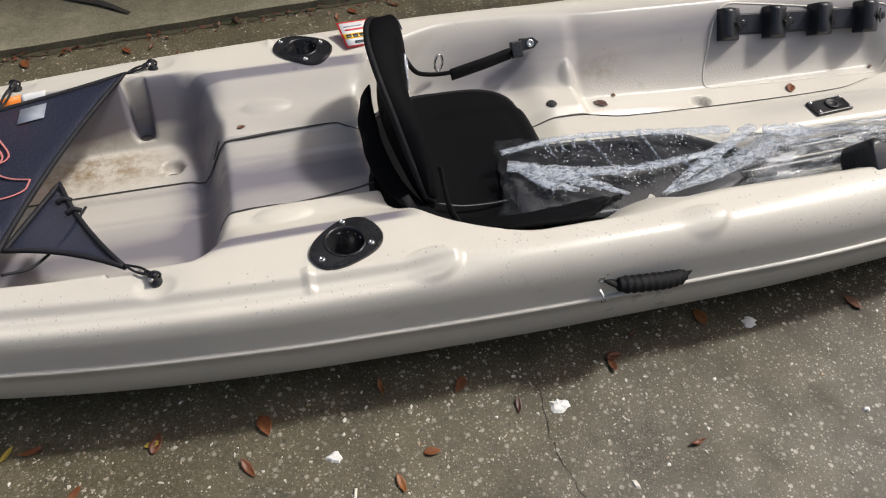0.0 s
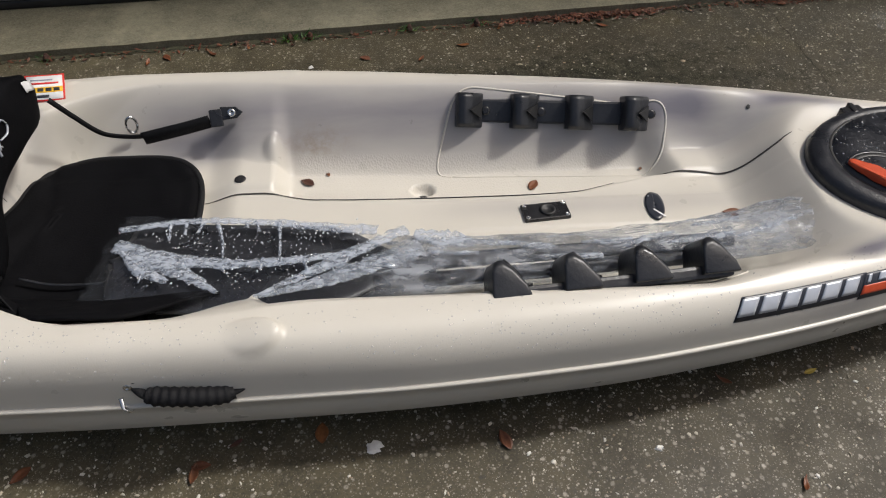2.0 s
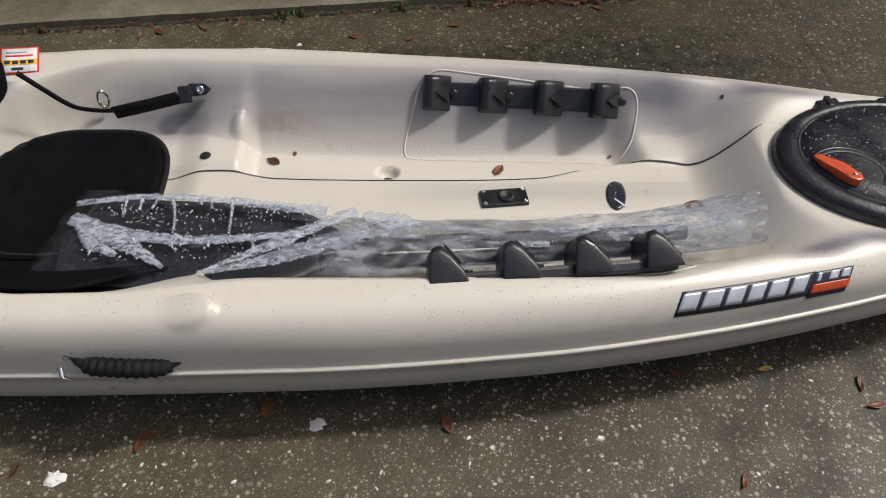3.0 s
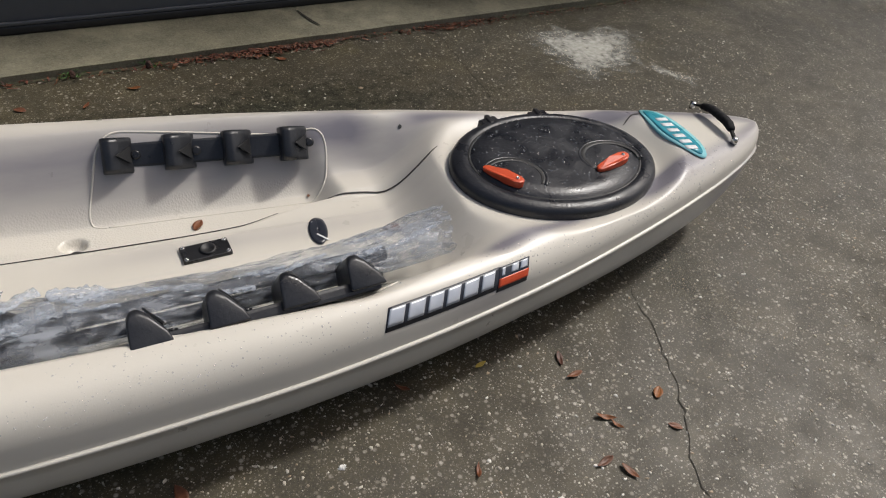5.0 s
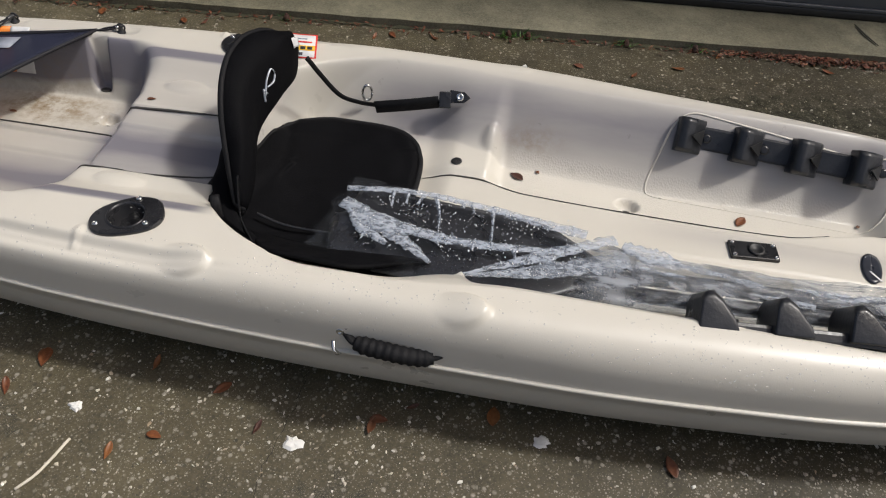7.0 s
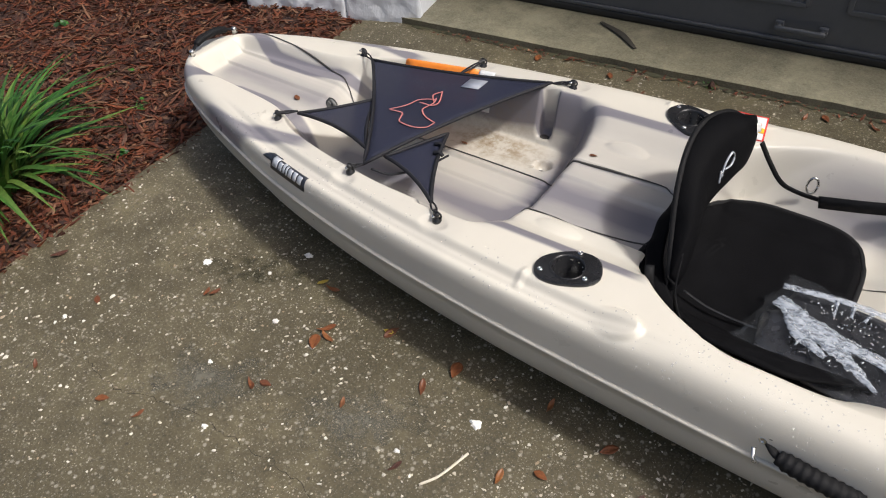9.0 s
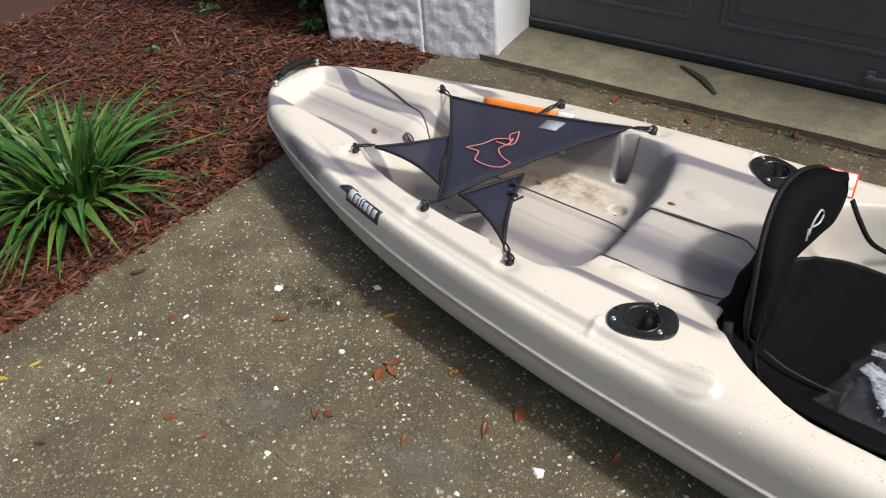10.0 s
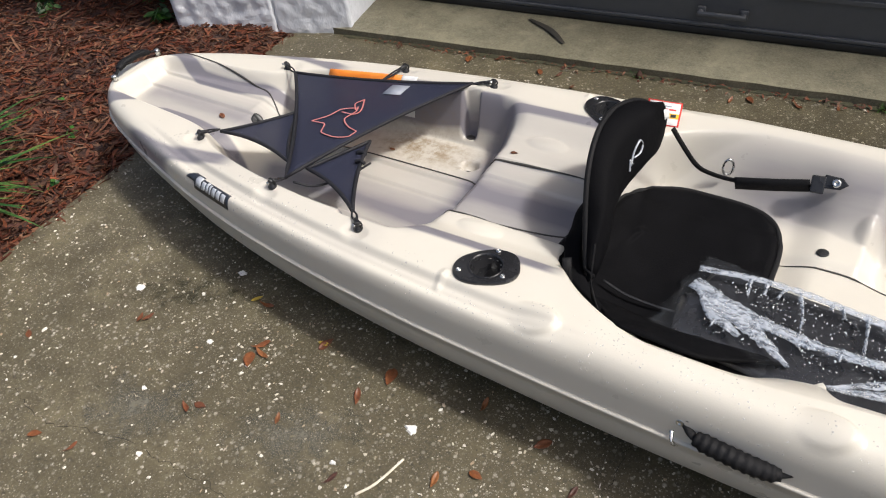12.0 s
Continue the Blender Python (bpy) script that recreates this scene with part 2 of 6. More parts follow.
DRY = stain("dried_lime_stain", (0.30, 0.29, 0.25), (0.46, 0.45, 0.40))
SMEAR = stain("pale_worn_patch", (0.115, 0.108, 0.085), (0.15, 0.14, 0.11))
ALGAE = stain("dark_algae_stain", (0.020, 0.021, 0.012), (0.035, 0.034, 0.020))
CRACK = speckled("crack_dirt", (0.018, 0.016, 0.012), (0.035, 0.03, 0.022), 60, 0.9)
MOSS = speckled("moss_and_dirt", (0.018, 0.020, 0.008), (0.055, 0.05, 0.025), 45, 0.9, relief=0.8, dist=0.006)
CHIP = by_random("shell_chips", [(0.62, 0.58, 0.48), (0.34, 0.30, 0.22), (0.80, 0.78, 0.72), (0.44, 0.39, 0.30), (0.26, 0.22, 0.16), (0.70, 0.67, 0.59), (0.36, 0.28, 0.19)], 0.55, True)
PAPER = speckled("white_scrap", (0.60, 0.58, 0.54), (0.80, 0.79, 0.76), 90, 0.7, relief=0.5)
LEAF = by_random("dead_leaf", [(0.20, 0.070, 0.025), (0.13, 0.046, 0.022), (0.25, 0.100, 0.034), (0.075, 0.032, 0.022), (0.17, 0.058, 0.023)], 0.42, False, 0.5, 140)
LEAF_YELLOW = speckled("yellow_leaf", (0.34, 0.24, 0.03), (0.42, 0.32, 0.05), 120, 0.45)
MULCH = by_random("mulch_shreds", [(0.135, 0.034, 0.013), (0.060, 0.017, 0.009), (0.185, 0.052, 0.019), (0.030, 0.011, 0.007), (0.20, 0.105, 0.058), (0.115, 0.028, 0.011), (0.020, 0.009, 0.007), (0.13, 0.054, 0.026)], 0.7, True)
SOIL = speckled("mulch_bed", (0.022, 0.010, 0.007), (0.075, 0.026, 0.013), 70, 0.85, relief=1.0, dist=0.012)
BLADE = by_random("grass_blade", [(0.016, 0.066, 0.009), (0.032, 0.108, 0.014), (0.064, 0.160, 0.024), (0.022, 0.080, 0.014), (0.105, 0.175, 0.032)], 0.48, True, 0.2, 60)
SHRUB = by_random("shrub_leaf", [(0.020, 0.075, 0.012), (0.040, 0.125, 0.018), (0.065, 0.170, 0.026), (0.018, 0.055, 0.012)], 0.4, True, 0.2, 60)
STEM = speckled("brown_stem", (0.10, 0.07, 0.045), (0.17, 0.12, 0.08), 60, 0.8)
STUCCO = speckled("painted_stucco", (0.60, 0.615, 0.65), (0.70, 0.715, 0.75), 38, 0.8, relief=0.6, dist=0.008)
TRIM = speckled("white_painted_timber", (0.60, 0.60, 0.61), (0.70, 0.70, 0.71), 40, 0.55)
DOOR = speckled("grey_door_paint", (0.062, 0.066, 0.073), (0.076, 0.080, 0.088), 30, 0.42, relief=0.08)
SEAL = speckled("rubber_door_seal", (0.008, 0.008, 0.009), (0.02, 0.02, 0.02), 60, 0.5)
TWIG = speckled("pale_twig", (0.50, 0.44, 0.34), (0.66, 0.61, 0.52), 80, 0.7)


# ---- mesh helpers ----
def mesh_ob(name, verts, faces, mat, parent=None, smooth=True, label=""):
    me = bpy.data.meshes.new(name)
    me.from_pydata([tuple(map(float, v)) for v in verts], [], faces)
    me.validate()
    bm = bmesh.new()
    bm.from_mesh(me)
    bmesh.ops.recalc_face_normals(bm, faces=bm.faces)
    bm.to_mesh(me)
    bm.free()
    me.materials.append(mat)
    if smooth:
        me.polygons.foreach_set("use_smooth", [True] * len(me.polygons))
    ob = new(name, me)
    if parent is not None:
        ob.parent = parent
    if label:
        ob["label"] = label
    return ob


def part(name, bm, mat, parent, label="", smooth=True):
    bmesh.ops.recalc_face_normals(bm, faces=bm.faces)
    me = bpy.data.meshes.new(name)
    bm.to_mesh(me)
    bm.free()
    me.materials.append(mat)
    if smooth:
        me.polygons.foreach_set("use_smooth", [True] * len(me.polygons))
    ob = new(name, me)
    if parent is not None:
        ob.parent = parent
    if label:
        ob["label"] = label
    return ob


def thing(name, label, category, at=(0, 0, 0), group=""):
    e = new(name)
    e.empty_display_size = 0.05
    return tagged(e, label, category, group)


def smooth01(a, b, v):
    t = np.clip((np.asarray(v, float) - a) / (b - a), 0, 1)
    return t * t * (3 - 2 * t)


def spline(xs, ys):
    """A monotone cubic through the stations."""
    xs, ys = np.array(xs, float), np.array(ys, float)
    h, d = np.diff(xs), np.diff(ys) / np.diff(xs)
    m = np.zeros_like(ys)
    m[0], m[-1] = d[0], d[-1]
    for k in range(1, len(xs) - 1):
        m[k] = 0 if d[k - 1] * d[k] <= 0 else 2 * d[k - 1] * d[k] / (d[k - 1] + d[k])

    def f(v):
        v = np.clip(np.asarray(v, float), xs[0], xs[-1])
        k = np.clip(np.searchsorted(xs, v) - 1, 0, len(h) - 1)
        t = (v - xs[k]) / h[k]
        return ((2 * t**3 - 3 * t**2 + 1) * ys[k] + (t**3 - 2 * t**2 + t) * h[k] * m[k]
                + (-2 * t**3 + 3 * t**2) * ys[k + 1] + (t**3 - t**2) * h[k] * m[k + 1])
    return f


def resample(points, n):
    """n points along a smooth curve through the given ones."""
    p = np.array(points, float)
    s = np.r_[0, np.cumsum(np.linalg.norm(np.diff(p, axis=0), axis=1))]
    t = np.linspace(0, s[-1], n)
    return np.stack([spline(s, p[:, k])(t) for k in range(p.shape[1])], 1)


def frames_along(p):
    t = np.gradient(p, axis=0)
    t /= np.linalg.norm(t, axis=1)[:, None] + 1e-9
    up = np.array([0, 0, 1.0])
    s = np.cross(t, up)
    bad = np.linalg.norm(s, axis=1) < 1e-3
    s[bad] = (1, 0, 0)
    s /= np.linalg.norm(s, axis=1)[:, None]
    return t, s, np.cross(s, t)


def tube(name, points, r, mat, parent=None, n=24, seg=8, label="", flat=1.0, taper=None):
    p = resample(points, n) if n else np.array(points, float)
    t, s, u = frames_along(p)
    verts, faces = [], []
    for k in range(len(p)):
        rr = r * (taper(k / (len(p) - 1)) if taper else 1)
        for j in range(seg):
            a = 2 * math.pi * j / seg
            verts.append(p[k] + rr * (math.cos(a) * s[k] + flat * math.sin(a) * u[k]))
    for k in range(len(p) - 1):
        for j in range(seg):
            faces.append((k * seg + j, k * seg + (j + 1) % seg, (k + 1) * seg + (j + 1) % seg, (k + 1) * seg + j))
    faces += [tuple(range(seg))[::-1], tuple((len(p) - 1) * seg + j for j in range(seg))]
    return mesh_ob(name, verts, faces, mat, parent, True, label)


def sheet_solid(name, grid, thick, mat, parent=None, label="", normal=None):
    """A closed slab from a grid of points (rows x columns x 3), thick along its normals."""
    g = np.array(grid, float)
    nu, nv = g.shape[:2]
    du, dv = np.gradient(g, axis=0), np.gradient(g, axis=1)
    nrm = np.cross(du, dv)
    nrm /= np.linalg.norm(nrm, axis=2)[..., None] + 1e-9
    th = thick if np.ndim(thick) else np.full((nu, nv), thick)
    low = g - nrm * th[..., None]
    verts = np.concatenate([g.reshape(-1, 3), low.reshape(-1, 3)])
    faces, off = [], nu * nv
    for i in range(nu - 1):
        for j in range(nv - 1):
            a, b, c, d = i * nv + j, i * nv + j + 1, (i + 1) * nv + j + 1, (i + 1) * nv + j
            faces += [(a, b, c, d), (a + off, d + off, c + off, b + off)]
    ring = [j for j in range(nv)] + [i * nv + nv - 1 for i in range(1, nu)] + [(nu - 1) * nv + j for j in range(nv - 2, -1, -1)] + [i * nv for i in range(nu - 2, 0, -1)]
    for a, b in zip(ring, ring[1:] + ring[:1]):
        faces.append((a, a + off, b + off, b))
    return mesh_ob(name, verts, faces, mat, parent, True, label)


def lathe(bm, profile, centre, seg=32, sx=1.0, sy=1.0, foot=True):
    """Rings of (radius, height) about the vertical through centre."""
    rings = []
    for r, z in profile:
        rings.append([bm.verts.new((centre[0] + sx * r * math.cos(2 * math.pi * k / seg), centre[1] + sy * r * math.sin(2 * math.pi * k / seg), centre[2] + z)) for k in range(seg)])
    for a, b in zip(rings, rings[1:]):
        for k in range(seg):
            bm.faces.new((a[k], a[(k + 1) % seg], b[(k + 1) % seg], b[k]))
    bm.faces.new(rings[-1])
    if foot:
        bm.faces.new(rings[0][::-1])
    return bm


def box(bm, size, m=None, bevel=0.0):
    got = bmesh.ops.create_cube(bm, size=1.0)
    bmesh.ops.scale(bm, vec=size, verts=got["verts"])
    if bevel:
        edges = list({e for v in got["verts"] for e in v.link_edges})
        got = bmesh.ops.bevel(bm, geom=edges, offset=bevel, segments=2, affect='EDGES', profile=0.6)
    verts = got["verts"] if not bevel else list({v for f in got["faces"] for v in f.verts} | set(got["verts"]))
    if m is not None:
        linked, todo = set(), list(verts)
        while todo:
            v = todo.pop()
            if v not in linked:
                linked.add(v)
                todo += [e.other_vert(v) for e in v.link_edges]
        bmesh.ops.transform(bm, matrix=m, verts=list(linked))
    return bm


def prism(bm, outline, z0, z1, m=None, bevel=0.0):
    lo = [bm.verts.new((x, y, z0)) for x, y in outline]
    hi = [bm.verts.new((x, y, z1)) for x, y in outline]
    n = len(outline)
    fs = [bm.faces.new(lo[::-1]), bm.faces.new(hi)]
    for k in range(n):
        fs.append(bm.faces.new((lo[k], lo[(k + 1) % n], hi[(k + 1) % n], hi[k])))
    if bevel:
        bmesh.ops.bevel(bm, geom=list({e for f in fs for e in f.edges}), offset=bevel, segments=2, affect='EDGES', profile=0.6)
    if m is not None:
        bmesh.ops.transform(bm, matrix=m, verts=bm.verts)
    return bm


# ---- kayak: shape of the moulding ----
half_width = spline([-1.935, -1.925, -1.90, -1.84, -1.72, -1.58, -1.36, -1.12, -0.87, -0.60, -0.17, 0.18, 0.55, 0.85, 1.12, 1.40, 1.60, 1.75, 1.85, 1.885, 1.895],
                    [0.0, 0.045, 0.095, 0.145, 0.195, 0.24, 0.30, 0.343, 0.372, 0.390, 0.400, 0.398, 0.377, 0.340, 0.290, 0.222, 0.163, 0.110, 0.062, 0.032, 0.0])
top_height = spline([-1.935, -1.45, -0.9, -0.35, 0.05, 0.4, 0.9, 1.25, 1.6, 1.895], [0.268, 0.273, 0.283, 0.293, 0.294, 0.290, 0.284, 0.286, 0.302, 0.302])
seam_height = spline([-1.935, -1.5, -1.0, 0.0, 0.6, 1.1, 1.5, 1.895], [0.215, 0.205, 0.192, 0.188, 0.188, 0.198, 0.225, 0.262])
keel_height = spline([-1.935, -1.75, -1.3, -0.8, 0.8, 1.3, 1.7, 1.895], [0.12, 0.055, 0.012, 0.0, 0.0, 0.015, 0.07, 0.16])

well_half = spline([-1.95, -1.85, -1.5, -1.38, -1.2, -1.0, -0.82, -0.74, -0.4], [0.04, 0.070, 0.108, 0.150, 0.190, 0.212, 0.214, 0.165, 0.165])
well_wall = spline([-1.95, -1.5, -1.35, -1.0, -0.82, -0.74, -0.4], [0.030, 0.030, 0.045, 0.045, 0.05, 0.075, 0.075])


step_line = spline([-0.3, -0.02, 0.09, 0.3, 0.5, 0.62, 0.72, 0.82, 1.0], [0.100, 0.098, 0.074, 0.066, 0.064, 0.068, 0.092, 0.112, 0.100])   # edge of the raised centre between the footwells


def dome(x, y, cx, cy, rx, ry, h, sharp=1.0):
    r2 = ((x - cx) / rx) ** 2 + ((y - cy) / ry) ** 2
    return h * np.clip(1 - r2, 0, 1) ** sharp


def deck_z(x, y):
    """Height of the kayak's upper side at a point of the plan."""
    x, y = np.asarray(x, float), np.asarray(y, float)
    a, w = np.abs(y), half_width(x)
    zt, zs = top_height(x), seam_height(x)
    d = np.maximum(w - a, 0)
    reach = np.minimum(0.055 + 0.033 * smooth01(0.0, 0.4, x) + 0.04 * smooth01(1.0, 1.4, x), 0.75 * w + 1e-4)
    q = np.clip(d / reach, 0, 1)
    z = zs + (zt - zs) * (1 - (1 - q) ** 2.8) ** (1 / 2.8)
    # long step along the rear shoulders
    z = z - 0.013 * (1 - smooth01(0.040, 0.056, d)) * smooth01(0.008, 0.03, d) * (1 - smooth01(-0.55, -0.30, x)) * smooth01(-1.7, -1.3, x)
    # moulded paddle rests and small bosses on the gunwales
    for cx, cy in ((0.018, 0.358), (-0.448, 0.350)):
        r = np.hypot(x - cx, 1.7 * (a - cy))
        z = z + np.where(y < 0, 0.0105, 0.002) * smooth01(-0.05, 0.035, x - cx) * (1 - smooth01(0.041, 0.050, r))
    z = z + dome(x, a, -0.640, 0.338, 0.008, 0.024, 0.006, 0.5)
    for cx, cy in ((-0.868, 0.302), (-1.13, 0.283), (-1.446, 0.186)):
        z = z - dome(x, a, cx, cy, 0.032, 0.024, 0.007, 1.0)
    # rear: stern tray, tank well, rear deck
    floor = 0.228 + (0.135 - 0.228) * smooth01(-1.47, -1.34, x) + (0.247 - 0.135) * smooth01(-0.815, -0.745, x + 0.25 * np.maximum(a - 0.12, 0))
    lower = well_half(x)
    wall = well_wall(x)
    t = np.clip((a - lower) / wall, 0, 1)
    m = (1 - (0.3 * t + 0.7 * t * t * (3 - 2 * t))) * smooth01(-1.875, -1.835, x) * (1 - smooth01(-0.47, -0.43, x))
    ribs = 0.007 * smooth01(0.067, 0.073, y) - 0.006 * (1 - smooth01(0.008, 0.016, y)) + 0.010 * (1 - smooth01(-0.129, -0.121, y))
    z = z + np.minimum(floor + ribs * smooth01(-0.46, -0.5, x) - z, 0) * m
    z = z - dome(x, y, -0.87, 0.142, 0.022, 0.022, 0.025, 0.5) - dome(x, y, -0.87, -0.142, 0.022, 0.022, 0.025, 0.5)
    notch = (1 - smooth01(0.016, 0.025, np.abs(x + 0.918))) * (1 - smooth01(0.252, 0.268, a)) * smooth01(0.19, 0.21, a)
    z = z + np.minimum(0.155 - z, 0) * notch
    z = z + dome(x, a, -0.665, 0.155, 0.05, 0.022, 0.008, 0.6)
    # cockpit
    back = -0.502 + 20 * a**4
    front = 0.930 - 1.5 * np.maximum(a - 0.11, 0) ** 2
    ml = smooth01(0, 0.045, x - back) * (1 - smooth01(0.0, 1.0, (x - front) / (0.165 + 0.5 * np.maximum(a - 0.10, 0))))
    yb = 0.178 + 0.050 * (1 - smooth01(-0.16, 0.0, x))
    yt = 0.302 - 0.045 * smooth01(0.75, 1.0, x) + 0.024 * (1 - smooth01(-0.12, 0.12, x))
    t = np.clip((a - yb) / (yt - yb), 0, 1)
    mc = (1 - (0.55 * t + 0.45 * t * t * (3 - 2 * t))) * ml
    foot = smooth01(0.0, 0.04, x) * (1 - smooth01(0.80, 0.87, x + 0.2 * np.maximum(a - 0.12, 0)))
    cf = 0.178 - 0.022 * smooth01(-0.06, -0.14, x) + (0.010 * smooth01(0.09, 0.12, a)) * (1 - foot)
    cf = cf - 0.040 * smooth01(-0.008, 0.010, a - step_line(x)) * foot + 0.012 * smooth01(0.35, 0.05, x) * smooth01(0.1, 0.13, a) * foot
    cf = cf + 0.003 * (1 - smooth01(0.036, 0.046, a)) * smooth01(0.25, 0.4, x)
    z = z + np.minimum(cf - z, 0) * mc
    z = z + dome(x, a, 0.004, 0.205, 0.026, 0.028, 0.014, 1.2)
    z = z - dome(x, a, 0.313, 0.129, 0.024, 0.020, 0.022, 0.5)
    # sunk seat of the bow hatch
    e = np.hypot((x - 1.308) / 0.245, (y + 0.010) / 0.184)
    z = z + np.minimum(0.268 - z, 0) * (1 - smooth01(1.0, 1.30, e))
    return z


edge_line = spline([-1.93, -1.83, -1.76, -1.70, -1.60, -1.48, -1.40, -1.30, -1.20, -1.10, -0.90, -0.80], [-0.120, -0.125, -0.102, -0.082, -0.084, -0.100, -0.122, -0.190, -0.218, -0.232, -0.246, -0.250])
edge_half = spline([-1.93, -1.76, -1.47, -1.30, -0.80], [0.020, 0.018, 0.020, 0.018, 0.014])
side_line = spline([-1.72, -1.64, -1.50, -1.42, -1.29], [-0.205, -0.226, -0.247, -0.240, -0.222])


def streak_shade_at(x, y):
    """Where grey resin streaks the tan plastic, and where shade is painted in grey."""
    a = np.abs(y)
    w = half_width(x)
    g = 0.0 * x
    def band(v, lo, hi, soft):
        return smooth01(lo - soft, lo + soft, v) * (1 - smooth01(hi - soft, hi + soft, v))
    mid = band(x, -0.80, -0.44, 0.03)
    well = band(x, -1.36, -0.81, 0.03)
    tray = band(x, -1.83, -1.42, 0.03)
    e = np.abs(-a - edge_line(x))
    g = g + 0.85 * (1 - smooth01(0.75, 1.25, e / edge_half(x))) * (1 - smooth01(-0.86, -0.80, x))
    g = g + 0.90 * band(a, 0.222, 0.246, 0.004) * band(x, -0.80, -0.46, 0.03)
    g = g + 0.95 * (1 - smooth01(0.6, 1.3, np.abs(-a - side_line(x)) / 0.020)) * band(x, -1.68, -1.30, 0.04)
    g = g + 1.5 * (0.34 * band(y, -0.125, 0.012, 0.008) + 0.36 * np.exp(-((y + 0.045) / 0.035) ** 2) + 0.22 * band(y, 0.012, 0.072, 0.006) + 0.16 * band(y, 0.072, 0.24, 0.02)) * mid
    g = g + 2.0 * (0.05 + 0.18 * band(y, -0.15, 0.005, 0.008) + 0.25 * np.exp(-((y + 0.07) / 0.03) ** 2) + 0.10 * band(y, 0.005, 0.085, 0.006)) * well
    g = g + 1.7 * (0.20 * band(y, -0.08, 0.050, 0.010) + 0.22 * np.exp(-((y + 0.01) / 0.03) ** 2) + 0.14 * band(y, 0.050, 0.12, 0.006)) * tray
    # shadow of the step at the well's front end, painted grey
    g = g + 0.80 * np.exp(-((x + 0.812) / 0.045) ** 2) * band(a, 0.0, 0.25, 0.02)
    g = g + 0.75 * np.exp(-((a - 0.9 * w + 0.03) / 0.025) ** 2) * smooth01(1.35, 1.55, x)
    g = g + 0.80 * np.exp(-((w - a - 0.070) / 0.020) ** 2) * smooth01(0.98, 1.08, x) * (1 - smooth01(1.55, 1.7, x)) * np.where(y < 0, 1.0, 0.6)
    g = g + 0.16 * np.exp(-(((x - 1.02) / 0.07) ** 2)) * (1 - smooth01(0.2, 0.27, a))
    # shading on the far side of the cockpit's front, painted grey
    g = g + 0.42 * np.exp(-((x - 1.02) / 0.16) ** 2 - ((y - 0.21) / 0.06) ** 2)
    # shaded far cockpit wall, darkened in the colour
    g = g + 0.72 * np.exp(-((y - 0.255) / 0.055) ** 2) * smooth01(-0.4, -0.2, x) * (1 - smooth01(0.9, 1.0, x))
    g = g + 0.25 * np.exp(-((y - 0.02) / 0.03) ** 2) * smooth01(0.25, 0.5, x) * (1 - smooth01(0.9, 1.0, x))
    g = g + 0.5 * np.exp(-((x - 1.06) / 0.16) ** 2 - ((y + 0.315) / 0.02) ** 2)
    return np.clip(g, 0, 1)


def on_deck(x, y, lift=0.0):
    return np.array([x, y, float(deck_z(x, y)) + lift])


def deck_normal(x, y, e=0.004):
    n = Vector((-(float(deck_z(x + e, y)) - float(deck_z(x - e, y))) / (2 * e), -(float(deck_z(x, y + e)) - float(deck_z(x, y - e))) / (2 * e), 1))
    return n.normalized()


def deck_pose(x, y, turn=0.0, lift=0.0):
    """A pose whose z axis stands on the deck there, with its x axis along the kayak turned by some degrees."""
    n = deck_normal(x, y)
    e1 = Vector((math.cos(radians(turn)), math.sin(radians(turn)), 0))
    e1 = (e1 - n * e1.dot(n)).normalized()
    e2 = n.cross(e1)
    p = Vector(on_deck(x, y)) + n * lift
    return Matrix(((e1.x, e2.x, n.x, p.x), (e1.y, e2.y, n.y, p.y), (e1.z, e2.z, n.z, p.z), (0, 0, 0, 1)))


def strip(name, pts, width, mat, parent, lift=0.0015, n=60, label="", thick=0.0):
    """A narrow band that lies on the deck along a line of the plan."""
    p = resample(pts, n)
    t = np.gradient(p, axis=0)
    t /= np.linalg.norm(t, axis=1)[:, None] + 1e-9
    s = np.stack([-t[:, 1], t[:, 0]], 1)
    k = np.linspace(0, 1, n)
    wd = width * np.minimum(1, 8 * np.minimum(k, 1 - k) + 0.15)
    rows = []
    for side in (-0.5, 0.5):
        q = p + s * (wd * side)[:, None]
        rows.append(np.c_[q, deck_z(q[:, 0], q[:, 1]) + lift])
    grid = np.stack(rows, 0)
    return sheet_solid(name, grid, max(thick, 0.0012), mat, parent, label)


kayak = thing("kayak", "tan and grey moulded plastic fishing kayak lying on the wet driveway", "kayak")


